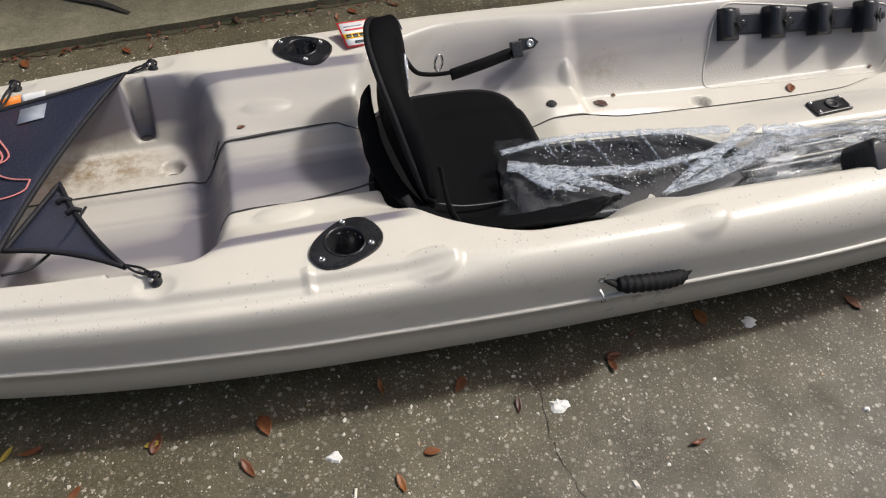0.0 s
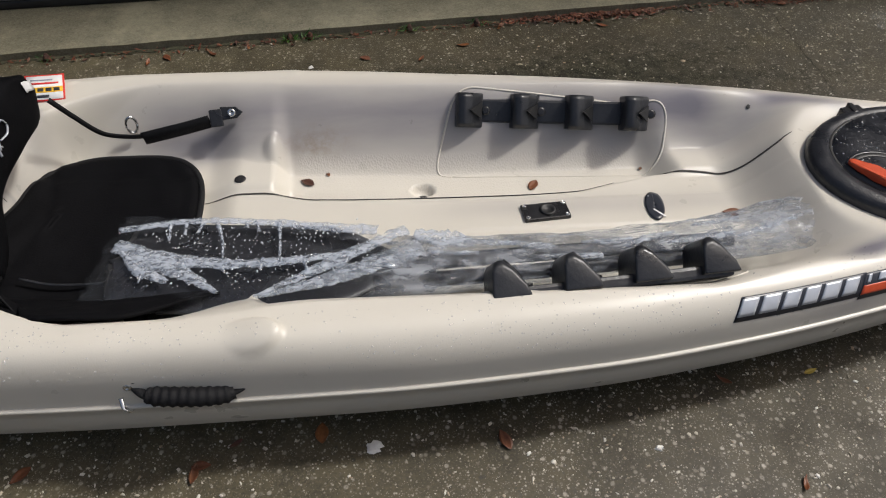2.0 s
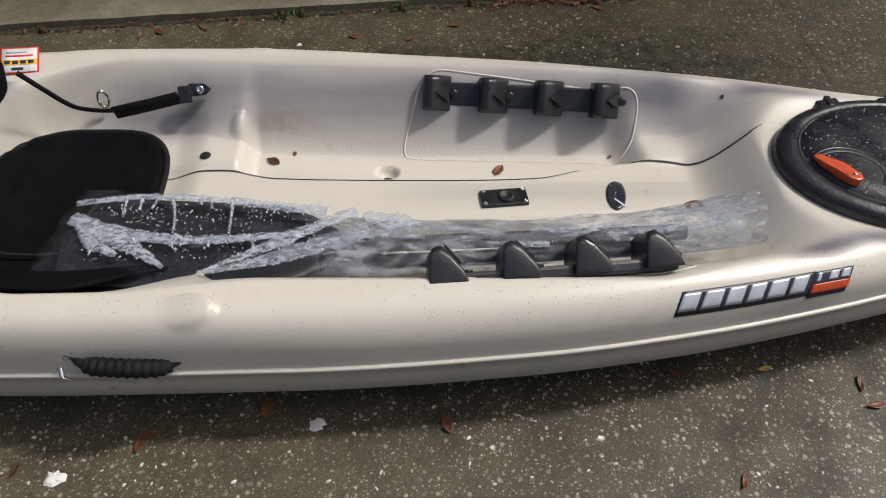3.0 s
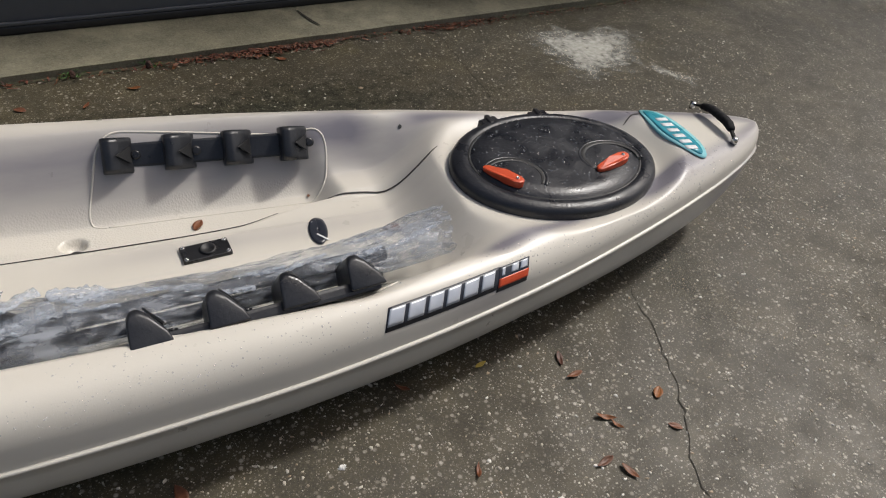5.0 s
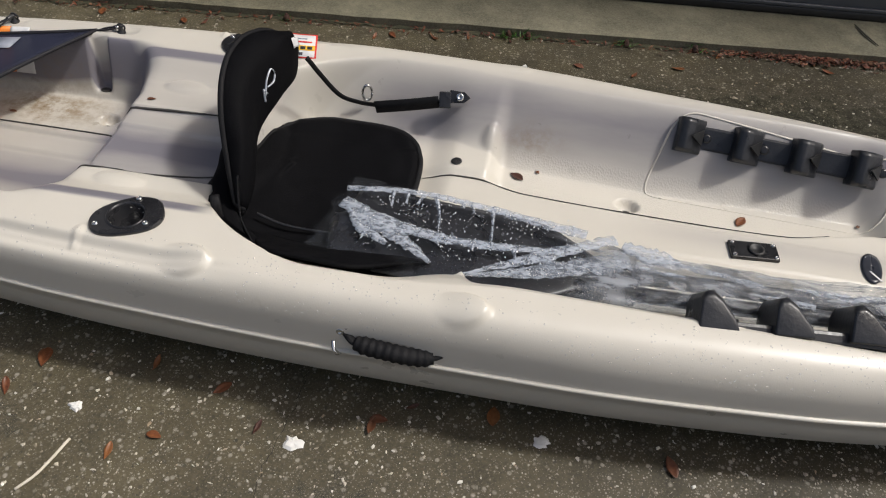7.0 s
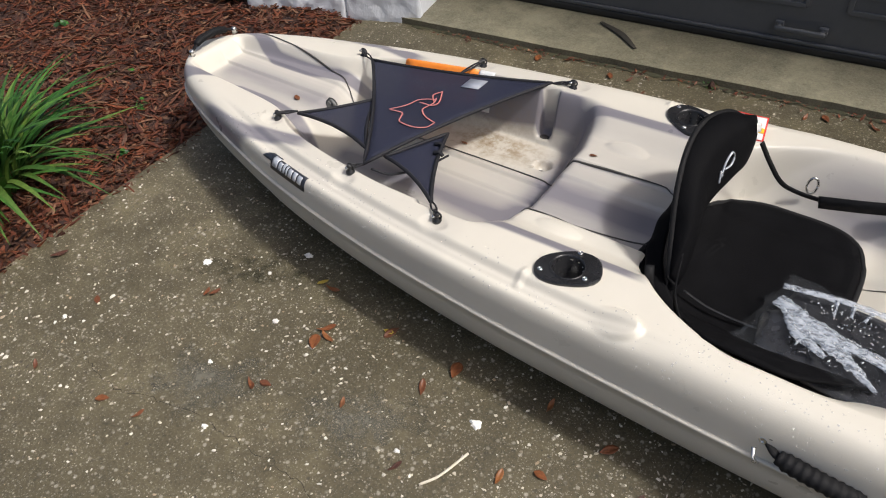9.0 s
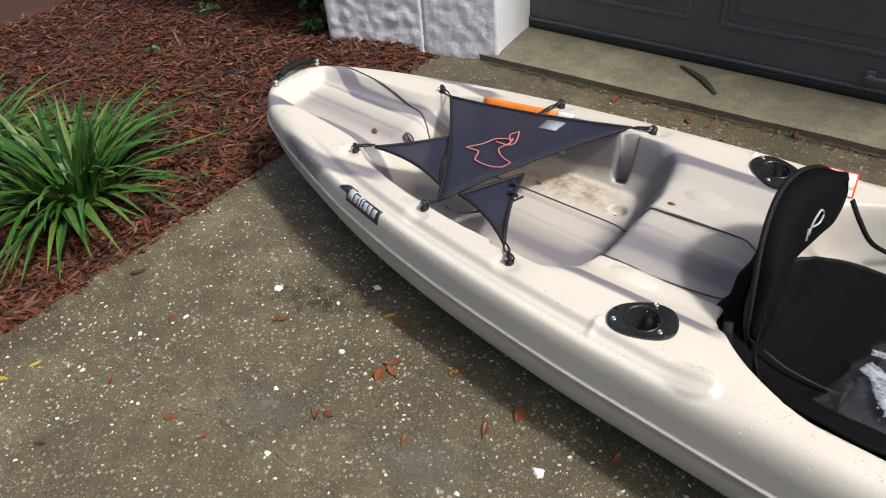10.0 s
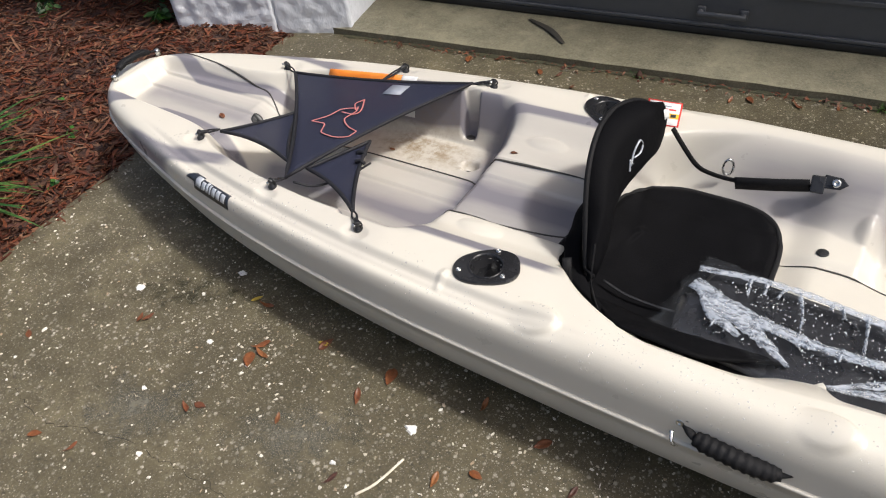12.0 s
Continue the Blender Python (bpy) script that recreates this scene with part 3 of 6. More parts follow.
def build_kayak_body():
    nx, ny = 760, 221
    s = np.linspace(0, math.pi, nx)
    xs = -0.02 + 1.915 * -np.cos(s) * 0.35 + 0.65 * np.linspace(-1.915, 1.915, nx)
    xs = np.clip(xs, -1.9349, 1.8949)
    v = np.linspace(-1, 1, ny)
    v = np.sign(v) * (1 - (1 - np.abs(v)) ** 1.12)
    X = np.repeat(xs[:, None], ny, 1)
    Y = half_width(xs)[:, None] * v[None]
    Z = deck_z(X, Y)
    verts = np.stack([X, Y, Z], 2).reshape(-1, 3)
    idx = np.arange(nx * ny).reshape(nx, ny)
    quads = np.stack([idx[:-1, :-1], idx[1:, :-1], idx[1:, 1:], idx[:-1, 1:]], -1).reshape(-1, 4)
    mid = verts[quads].mean(1)
    bore = np.hypot(mid[:, 0] + 0.575, np.abs(mid[:, 1]) - 0.284) < 0.029
    quads = quads[~bore]
    me = bpy.data.meshes.new("deck")
    me.from_pydata(verts.tolist(), [], quads.tolist())
    me.polygons.foreach_set("use_smooth", [True] * len(me.polygons))
    def attr(mesh, name, val):
        at = mesh.attributes.new(name, 'FLOAT', 'POINT')
        at.data.foreach_set("value", np.asarray(val, np.float32).ravel())
    attr(me, "resin_shade", streak_shade_at(X, Y))
    grip = smooth01(0.04, 0.06, X) * (1 - smooth01(0.74, 0.80, X)) * smooth01(0.105, 0.112, np.abs(Y)) * (1 - smooth01(0.205, 0.215, np.abs(Y)))
    attr(me, "grip", grip)
    soil = np.exp(-((X + 1.02) / 0.14) ** 2 - ((Y - 0.16) / 0.06) ** 2) + 0.5 * np.exp(-((X - 0.09) / 0.06) ** 2 - ((Y - 0.225) / 0.02) ** 2)
    attr(me, "soil", soil)
    me.materials.append(PLASTIC)
    deck = new("deck", me)
    deck.parent = kayak
    # lower hull: lip, side, turn of the bilge, bottom
    prof = [(0.0, 1.0, 0.0), (0.0, 1.0, 0.0045), (0.0, 0.985, 0.0065), (0.0, 0.955, 0.005), (0.0, 0.94, 0.0), (0.004, 0.80, 0.0), (0.012, 0.62, 0.0), (0.026, 0.42, 0.0), (0.050, 0.22, 0.0), (0.09, 0.08, 0.0), (0.14, 0.02, 0.0), (0.24, 0.0, 0.0), (1.0, 0.0, 0.0)]
    W, zs, zk = half_width(xs), seam_height(xs), keel_height(xs)
    cols = []
    for inn, fz, lip in prof:
        cols.append(np.stack([xs, np.maximum(W - inn * np.minimum(1, W / 0.28), 0) * (inn < 1) + lip * (W > 0.01), zk + (zs - zk) * fz], 1))
    near = [c * (1, -1, 1) for c in cols]
    loop = cols[:-1] + [cols[-1]] + near[:-1][::-1]
    G = np.stack(loop, 1)
    n2 = G.shape[1]
    idx = np.arange(nx * n2).reshape(nx, n2)
    quads = np.stack([idx[:-1, :-1], idx[:-1, 1:], idx[1:, 1:], idx[1:, :-1]], -1).reshape(-1, 4)
    me = bpy.data.meshes.new("hull")
    me.from_pydata(G.reshape(-1, 3).tolist(), [], quads.tolist())
    me.polygons.foreach_set("use_smooth", [True] * len(me.polygons))
    st = 0.55 * np.exp(-((G[..., 0] + 1.7) / 0.16) ** 2) * np.exp(-((G[..., 2] - 0.19) / 0.03) ** 2) + 0.5 * smooth01(1.62, 1.8, G[..., 0])
    attr(me, "resin_shade", st)
    me.materials.append(PLASTIC)
    hull = new("hull", me)
    hull.parent = kayak


build_kayak_body()


# ---- setting: ground, driveway, apron, mulch bed ----
def apron_y(x):
    return 1.020 + 0.1185 * x          # front edge of the raised garage slab


def door_y(x):
    return 1.262 + 0.098 * x           # foot of the garage door


def bed_x(y):
    return -1.957 - 0.067 * y          # edge between driveway and mulch bed


def plane_grid(name, xs, ys, zf, mat, label, kind="structure"):
    X, Y = np.meshgrid(xs, ys, indexing="ij")
    V = np.stack([X, Y, zf(X, Y)], -1).reshape(-1, 3)
    idx = np.arange(len(xs) * len(ys)).reshape(len(xs), len(ys))
    q = np.stack([idx[:-1, :-1], idx[1:, :-1], idx[1:, 1:], idx[:-1, 1:]], -1).reshape(-1, 4)
    ob = mesh_ob(name, V, q.tolist(), mat)
    return tagged(ob, label, "ground", kind=kind)


bm = bmesh.new()
box(bm, (300, 300, 0.2), pose(0, 0, -0.16))
ground = part("ground", bm, SOIL, None, smooth=False)
tagged(ground, "dark bare soil running out to the horizon", "ground", kind="structure")

bm = bmesh.new()
prism(bm, [(bed_x(-9), -9), (9, -9), (9, apron_y(9)), (bed_x(0.82) + 0.0, apron_y(-2.0)), ], -0.1, 0.0)
driveway = part("driveway", bm, CONCRETE, None, smooth=False)
tagged(driveway, "wet stained concrete driveway with shell aggregate", "driveway", kind="structure")

bm = bmesh.new()
_x = np.linspace(-1.99, 6, 120)
_n = [noise.noise((x * 9, 3.1, 0)) * 0.006 for x in _x]
_front = [(x, apron_y(x) + 0.004 + d) for x, d in zip(_x, _n)]
prism(bm, _front + [(6, door_y(6) + 0.5), (-1.99, door_y(-1.99) + 0.5)], -0.1, 0.022)
apron = part("garage_apron", bm, APRON, None, smooth=False)
tagged(apron, "greenish worn concrete slab before the garage door", "pavement", kind="structure")


def wavy(pts, n, amp, seed):
    p = resample(pts, n)
    rnd = random.Random(seed)
    for k in range(1, n - 1):
        p[k] += np.array([rnd.uniform(-amp, amp), rnd.uniform(-amp, amp)])
    return p


def crack(pts, width, mat, name="crack", z=0.0012, n=60, amp=0.006, seed=1):
    p = wavy(pts, n, amp, seed)
    rnd = random.Random(seed + 7)
    t = np.gradient(p, axis=0)
    t /= np.linalg.norm(t, axis=1)[:, None] + 1e-9
    verts, faces = [], []
    for k in range(n):
        w = width * rnd.uniform(0.35, 1.2)
        s = np.array([-t[k][1], t[k][0]])
        for q in (-0.5, 0.5):
            verts.append((*(p[k] + s * w * q), z))
    for k in range(n - 1):
        faces.append((2 * k, 2 * k + 1, 2 * k + 3, 2 * k + 2))
    ob = mesh_ob(name, verts, faces, mat, driveway, False)
    return ob


crack([(-0.263, -0.33), (-0.265, -0.447), (-0.28, -0.548), (-0.262, -0.66), (-0.24, -0.9)], 0.0014, CRACK, seed=2)
crack([(-1.487, -0.82), (-1.366, -0.843), (-1.17, -0.796), (-1.03, -0.787), (-0.9, -0.78), (-0.7, -0.83)], 0.0014, CRACK, seed=3)
crack([(1.54, 1.18), (1.54, 0.76), (1.52, 0.3), (1.50, -0.13), (1.43, -0.45), (1.33, -0.66), (1.25, -1.1)], 0.003, CRACK, seed=4, n=110)
crack([(0.03, 0.87), (0.14, 0.68), (0.21, 0.47)], 0.003, CRACK, seed=5)
crack([(-1.8, apron_y(-1.8) - 0.006), (-0.6, apron_y(-0.6) - 0.006), (0.6, apron_y(0.6) - 0.006), (3.0, apron_y(3.0) - 0.006)], 0.026, MOSS, "joint_moss", 0.002, 320, 0.005, 6)


def blotch(name, cx, cy, rx, ry, z, mat, seed, strength=0.55, turn=0.0):
    """A thin stain with an uneven outline, fading at its rim."""
    n, rings = 48, 9
    verts, cover = [], []
    for i in range(rings):
        for k in range(n):
            a = 2 * math.pi * k / n
            r = (0.8 + 0.45 * noise.noise((math.cos(a) * 1.6, math.sin(a) * 1.6, seed))) * (0.02 + i / (rings - 1)) * 1.3
            u, v = rx * r * math.cos(a), ry * r * math.sin(a)
            verts.append((cx + u * math.cos(turn) - v * math.sin(turn), cy + u * math.sin(turn) + v * math.cos(turn), z))
            cover.append(strength * (1 - i / (rings - 1)))
    faces = [(i * n + k, i * n + (k + 1) % n, (i + 1) * n + (k + 1) % n, (i + 1) * n + k) for i in range(rings - 1) for k in range(n)]
    ob = mesh_ob(name, verts, faces, mat, driveway, False)
    at = ob.data.attributes.new("cover", 'FLOAT', 'POINT')
    at.data.foreach_set("value", np.array(cover, np.float32))
    return ob


blotch("dry_patch", 2.06, 0.95, 0.25, 0.25, 0.0022, DRY, 11.0, 0.62)
blotch("dry_patch", 2.28, 0.72, 0.16, 0.05, 0.0024, DRY, 13.0, 0.35, -0.9)
blotch("worn_patch", -1.20, -0.72, 0.20, 0.10, 0.0005, SMEAR, 21.0, 0.40, 0.5)
blotch("worn_patch", -0.85, -0.62, 0.22, 0.10, 0.0006, SMEAR, 23.0, 0.38, 0.3)
blotch("worn_patch", 1.62, -0.10, 0.16, 0.45, 0.0005, SMEAR, 25.0, 0.34, 0.2)
blotch("worn_patch", -0.15, -0.62, 0.14, 0.08, 0.0006, SMEAR, 27.0, 0.36, 0.8)
blotch("algae_patch", -1.35, -0.42, 0.25, 0.10, 0.0007, ALGAE, 29.0, 0.30, 0.4)
blotch("algae_patch", 0.75, 0.72, 1.0, 0.24, 0.0005, ALGAE, 31.0, 0.40, 0.1)


def bed_height(X, Y):
    h = 0.012 + 0.0 * X
    for k, (f, amp) in enumerate(((2.3, 0.03), (7, 0.014), (23, 0.007))):
        h = h + amp * np.sin(X * f + 1.3 * k) * np.sin(Y * f * 1.13 + 0.7 * k) * 0.6
    edge = smooth01(0.0, 0.12, bed_x(Y) - X)
    return h * edge - 0.012 * (1 - edge)


def build_bed():
    ys = np.linspace(-3.2, 3.2, 120)
    s = np.linspace(0, 1, 90) ** 1.4
    Y, S = np.meshgrid(ys, s, indexing="ij")
    X = bed_x(Y) - 0.002 - S * 4.0
    Z = bed_height(X, Y)
    idx = np.arange(Y.size).reshape(Y.shape)
    q = np.stack([idx[:-1, :-1], idx[1:, :-1], idx[1:, 1:], idx[:-1, 1:]], -1).reshape(-1, 4)
    ob = mesh_ob("mulch_bed", np.stack([X, Y, Z], -1).reshape(-1, 3), q.tolist(), SOIL)
    tagged(ob, "mounded red-brown garden bed beside the driveway", "garden bed", kind="structure")


build_bed()


def shreds(n, seed):
    rnd = random.Random(seed)
    verts, faces = [], []
    for _ in range(n):
        y = rnd.uniform(-1.7, 1.6)
        x = float(bed_x(y)) + 0.015 - rnd.random() ** 1.25 * 1.9
        z = float(bed_height(x, y)) + rnd.uniform(0.001, 0.012)
        L, w, h = (0.006 + 0.030 * rnd.random() ** 1.8) * (1.9 if rnd.random() < 0.05 else 1), rnd.uniform(0.0013, 0.0065), rnd.uniform(0.001, 0.003)
        m = pose(x, y, z, rnd.uniform(-30, 30), rnd.uniform(-24, 24), rnd.uniform(0, 360))
        b = len(verts)
        bend = rnd.uniform(-0.25, 0.25) * L
        for px, q in ((-1, 0.5), (0, 1.0), (1, 0.4)):
            for sy in (-1, 1):
                verts.append(m @ Vector((px * L, sy * w * q + bend * (px * px), h)))
            verts.append(m @ Vector((px * L, bend * (px * px), -h)))
        for k in (0, 3):
            faces += [(b + k, b + k + 1, b + k + 4, b + k + 3), (b + k + 1, b + k + 2, b + k + 5, b + k + 4), (b + k + 2, b + k, b + k + 3, b + k + 5)]
        faces += [(b, b + 2, b + 1), (b + 6, b + 7, b + 8)]
    ob = mesh_ob("mulch_shreds", verts, faces, MULCH, None, False)
    tagged(ob, "damp shredded red-brown bark mulch in the garden bed", "mulch", kind="stuff")


shreds(26000, 5)


def chips(n, seed):
    """Shell and stone aggregate standing out of the driveway."""
    rnd = random.Random(seed)
    verts, faces = [], []
    while n:
        x, y = rnd.uniform(-1.95, 2.7), rnd.uniform(-1.15, 1.15)
        if y > apron_y(x) - 0.01 or x < bed_x(y) + 0.01:
            continue
        dens = 0.55 + 0.9 * noise.noise((x * 2.1, y * 2.1, 4.0)) + (0.25 if y < 0 else -0.3)
        if rnd.random() > dens:
            continue
        n -= 1
        s = 0.0008 + 0.0052 * rnd.random() ** 3.6
        if rnd.random() < 0.012:
            s *= 1.8
        t, el = rnd.uniform(0, math.pi), rnd.uniform(0.35, 0.95)
        b, k = len(verts), 6
        for r, z in ((1.0, -0.0004), (0.6, 0.0004 + 0.25 * s)):
            for j in range(k):
                q = 2 * math.pi * j / k
                rr = s * r * (0.6 + 0.7 * ((j * 7 + b) % 5) / 5)
                u, v = rr * math.cos(q), rr * el * math.sin(q)
                verts.append((x + u * math.cos(t) - v * math.sin(t), y + u * math.sin(t) + v * math.cos(t), z))
        for j in range(k):
            faces.append((b + j, b + (j + 1) % k, b + k + (j + 1) % k, b + k + j))
        faces.append(tuple(b + k + j for j in range(k)))
    ob = mesh_ob("shell_aggregate", verts, faces, CHIP, None, False)
    tagged(ob, "pale shell and stone chips set in the driveway", "gravel", kind="stuff")


chips(27000, 8)


# ---- house: pillar, garage door, wall ----
def stucco_wall(name, p0, p1, z0, z1, depth, label, seed, coarse=0.006):
    """A rough rendered wall slab between two points of the plan; depth goes to the left of p0 > p1."""
    p0, p1 = np.array(p0), np.array(p1)
    L = np.linalg.norm(p1 - p0)
    u = (p1 - p0) / L
    nrm = np.array([u[1], -u[0]])
    nu, nv = max(int(L / 0.012), 4), 60
    zz = np.r_[np.linspace(z0, z0 + 0.5, nv - 8), np.linspace(z0 + 0.55, z1, 8)]
    G = np.zeros((nu, nv, 3))
    for i, s in enumerate(np.linspace(0, L, nu)):
        for j, z in enumerate(zz):
            edge = min(1, min(s, L - s) / 0.02)
            d = (noise.noise((s * 26, z * 26, seed)) + 0.6 * noise.noise((s * 60, z * 34, seed + 3))) * coarse * edge
            q = p0 + u * s + nrm * d
            G[i, j] = (q[0], q[1], z)
    ob = sheet_solid(name, G, depth, STUCCO, None)
    return tagged(ob, label, "wall", kind="structure")


PC = (-1.782, 0.832)
stucco_wall("wall_pillar_front", (-2.05, 0.728), PC, -0.02, 2.5, 0.03, "white painted rough stucco pillar beside the garage", 2.0, 0.004)
stucco_wall("wall_pillar_left", (-2.42, 0.575), (-2.052, 0.722), -0.02, 2.5, 0.03, "white painted coarse stucco wall above the garden bed", 5.0, 0.007)
bm = bmesh.new()
prism(bm, [(-2.415, 0.605), (-2.05, 0.757), (-1.79, 0.856), (-1.789, 0.84), (-1.845, 1.12), (-2.5, 1.12)], -0.02, 2.5)
tagged(part("wall_pillar_core", bm, STUCCO, None, smooth=False), "white painted pillar side facing the garage door", "wall", kind="structure")
bm = bmesh.new()
prism(bm, [(-1.846, 1.03), (-1.826, 1.033), (-1.838, 1.13), (-1.858, 1.13)], 0.022, 2.4, bevel=0.002)
tagged(part("trim_door_jamb", bm, TRIM, None, smooth=False), "white painted timber garage door jamb", "trim", kind="structure")
bm = bmesh.new()
prism(bm, [(-6, 1.5), (-2.5, 1.06), (-2.5, 1.3), (-6, 1.8)], -0.02, 2.6)
tagged(part("wall_side", bm, STUCCO, None, smooth=False), "white painted stucco house wall behind the garden bed", "wall", kind="structure")
bm = bmesh.new()
prism(bm, [(-1.9, door_y(-1.9) + 0.02), (4.0, door_y(4.0) + 0.02), (4.0, door_y(4.0) + 0.25), (-1.9, door_y(-1.9) + 0.25)], 2.2, 2.7)
tagged(part("wall_header", bm, STUCCO, None, smooth=False), "white stucco wall over the garage door", "wall", kind="structure")
bm = bmesh.new()
prism(bm, [(3.2, door_y(3.2) - 0.1), (5.5, door_y(5.5) - 0.1), (5.5, door_y(5.5) + 0.25), (3.2, door_y(3.2) + 0.25)], -0.02, 2.6)
tagged(part("wall_far_pillar", bm, STUCCO, None, smooth=False), "white stucco wall beyond the garage door", "wall", kind="structure")


def build_garage_door():
    door = thing("garage_door", "closed dark grey sectional garage door with raised panels", "garage door")
    x0, x1 = -1.835, 3.1
    p0 = np.array([x0, door_y(x0)])
    L = (x1 - x0) * math.hypot(1, 0.098)
    turn = math.degrees(math.atan(0.098))
    M = pose(p0[0], p0[1], 0.0, 0, 0, turn)
    for row in range(4):
        zlo = 0.052 + row * 0.535
        bm = bmesh.new()
        box(bm, (L, 0.035, 0.53), M @ pose(L / 2, 0.0375, zlo + 0.265), 0.003)
        part("door_section", bm, DOOR, door, smooth=False)
        k, s = 0, 0.085
        while s + 0.52 < L:
            for inset, y, th, grow in ((0.0, 0.020, 0.006, 0), (0.045, 0.017, 0.005, 0)):
                w, hgt = 0.535 - 2 * inset, 0.30 - 2 * inset
                bm = bmesh.new()
                if inset == 0.0:
                    for dx, dz, sx, sz in ((0, hgt / 2, w, 0.016), (0, -hgt / 2, w, 0.016), (-w / 2, 0, 0.016, hgt), (w / 2, 0, 0.016, hgt)):
                        box(bm, (sx, 0.008, sz), M @ pose(s + 0.2675 + dx, 0.0175, zlo + 0.275 + dz), 0.003)
                    part("panel_moulding", bm, DOOR, door, smooth=False)
                else:
                    box(bm, (w, 0.007, hgt), M @ pose(s + 0.2675, 0.0178, zlo + 0.275), 0.0035)
                    part("raised_panel", bm, DOOR, door, smooth=False)
            s += 0.655
    bm = bmesh.new()
    box(bm, (L, 0.040, 0.030), M @ pose(L / 2, 0.030, 0.037), 0.008)
    part("bottom_seal", bm, SEAL, door, "black rubber seal along the bottom")
    bm = bmesh.new()
    box(bm, (L, 0.010, 0.012), M @ pose(L / 2, 0.014, 0.058), 0.003)
    part("bottom_rail", bm, DOOR, door)
    hx = (-0.565 - x0) * 1.005
    bm = bmesh.new()
    for dx in (-0.065, 0.065):
        box(bm, (0.026, 0.012, 0.030), M @ pose(hx + dx, 0.012, 0.105), 0.003)
    box(bm, (0.15, 0.012, 0.016), M @ pose(hx, -0.012, 0.105), 0.005)
    for dx in (-0.065, 0.065):
        box(bm, (0.014, 0.032, 0.014), M @ pose(hx + dx, 0.0, 0.105), 0.004)
    part("lift_handle", bm, DOOR, door, "grey painted lift handle")


build_garage_door()


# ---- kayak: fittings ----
# dark strips paint the shade that lies along the moulded step edges
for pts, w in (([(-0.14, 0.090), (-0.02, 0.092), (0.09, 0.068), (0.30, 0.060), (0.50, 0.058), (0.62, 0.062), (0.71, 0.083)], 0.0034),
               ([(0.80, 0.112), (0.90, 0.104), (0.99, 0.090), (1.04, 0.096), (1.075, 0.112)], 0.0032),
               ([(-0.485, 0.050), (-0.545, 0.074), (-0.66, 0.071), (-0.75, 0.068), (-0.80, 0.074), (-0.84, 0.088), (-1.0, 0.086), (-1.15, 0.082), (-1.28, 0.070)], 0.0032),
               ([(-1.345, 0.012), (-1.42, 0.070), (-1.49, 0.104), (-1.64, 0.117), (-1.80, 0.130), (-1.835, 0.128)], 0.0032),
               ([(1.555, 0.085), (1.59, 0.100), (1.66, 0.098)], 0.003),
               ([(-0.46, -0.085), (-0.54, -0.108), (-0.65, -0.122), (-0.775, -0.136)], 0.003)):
    strip("painted_crease", pts, w, RECESS_SHADE, kayak, lift=0.0012)


def rounded_quad(c, r, n=10):
    """Corner-rounded outline of a plan quadrilateral, closed."""
    c = [np.array(p, float) for p in c]
    out = []
    for k in range(len(c)):
        a, b, d = c[k - 1], c[k], c[(k + 1) % len(c)]
        u, v = (a - b) / np.linalg.norm(a - b), (d - b) / np.linalg.norm(d - b)
        for t in np.linspace(0, 1, n):
            p0, p2 = b + u * r, b + v * r
            out.append((1 - t) ** 2 * p0 + 2 * t * (1 - t) * b + t * t * p2)
    return np.array(out)


for s in (1, -1):
    loop = rounded_quad([(0.335, 0.172 * s), (0.395, 0.298 * s), (0.862, 0.258 * s), (0.835, 0.150 * s)], 0.045)
    dense = []
    for a, b in zip(loop, np.roll(loop, -1, 0)):
        for t in np.linspace(0, 1, max(2, int(np.linalg.norm(b - a) / 0.012)), endpoint=False):
            dense.append(a + (b - a) * t)
    dense.append(dense[0])
    tube("panel_ridge", [on_deck(x, y, -0.0006) for x, y in dense], 0.0024, PLASTIC, kayak, n=0, seg=6)


def screw(name, m, parent, r=0.0055):
    bm = bmesh.new()
    lathe(bm, [(r, -0.001), (r, 0.0012), (r * 0.8, 0.0026), (r * 0.45, 0.0032), (r * 0.4, 0.0022)], (0, 0, 0), 14)
    bmesh.ops.transform(bm, matrix=m, verts=bm.verts)
    return part(name, bm, STEEL, parent, "steel screw head")


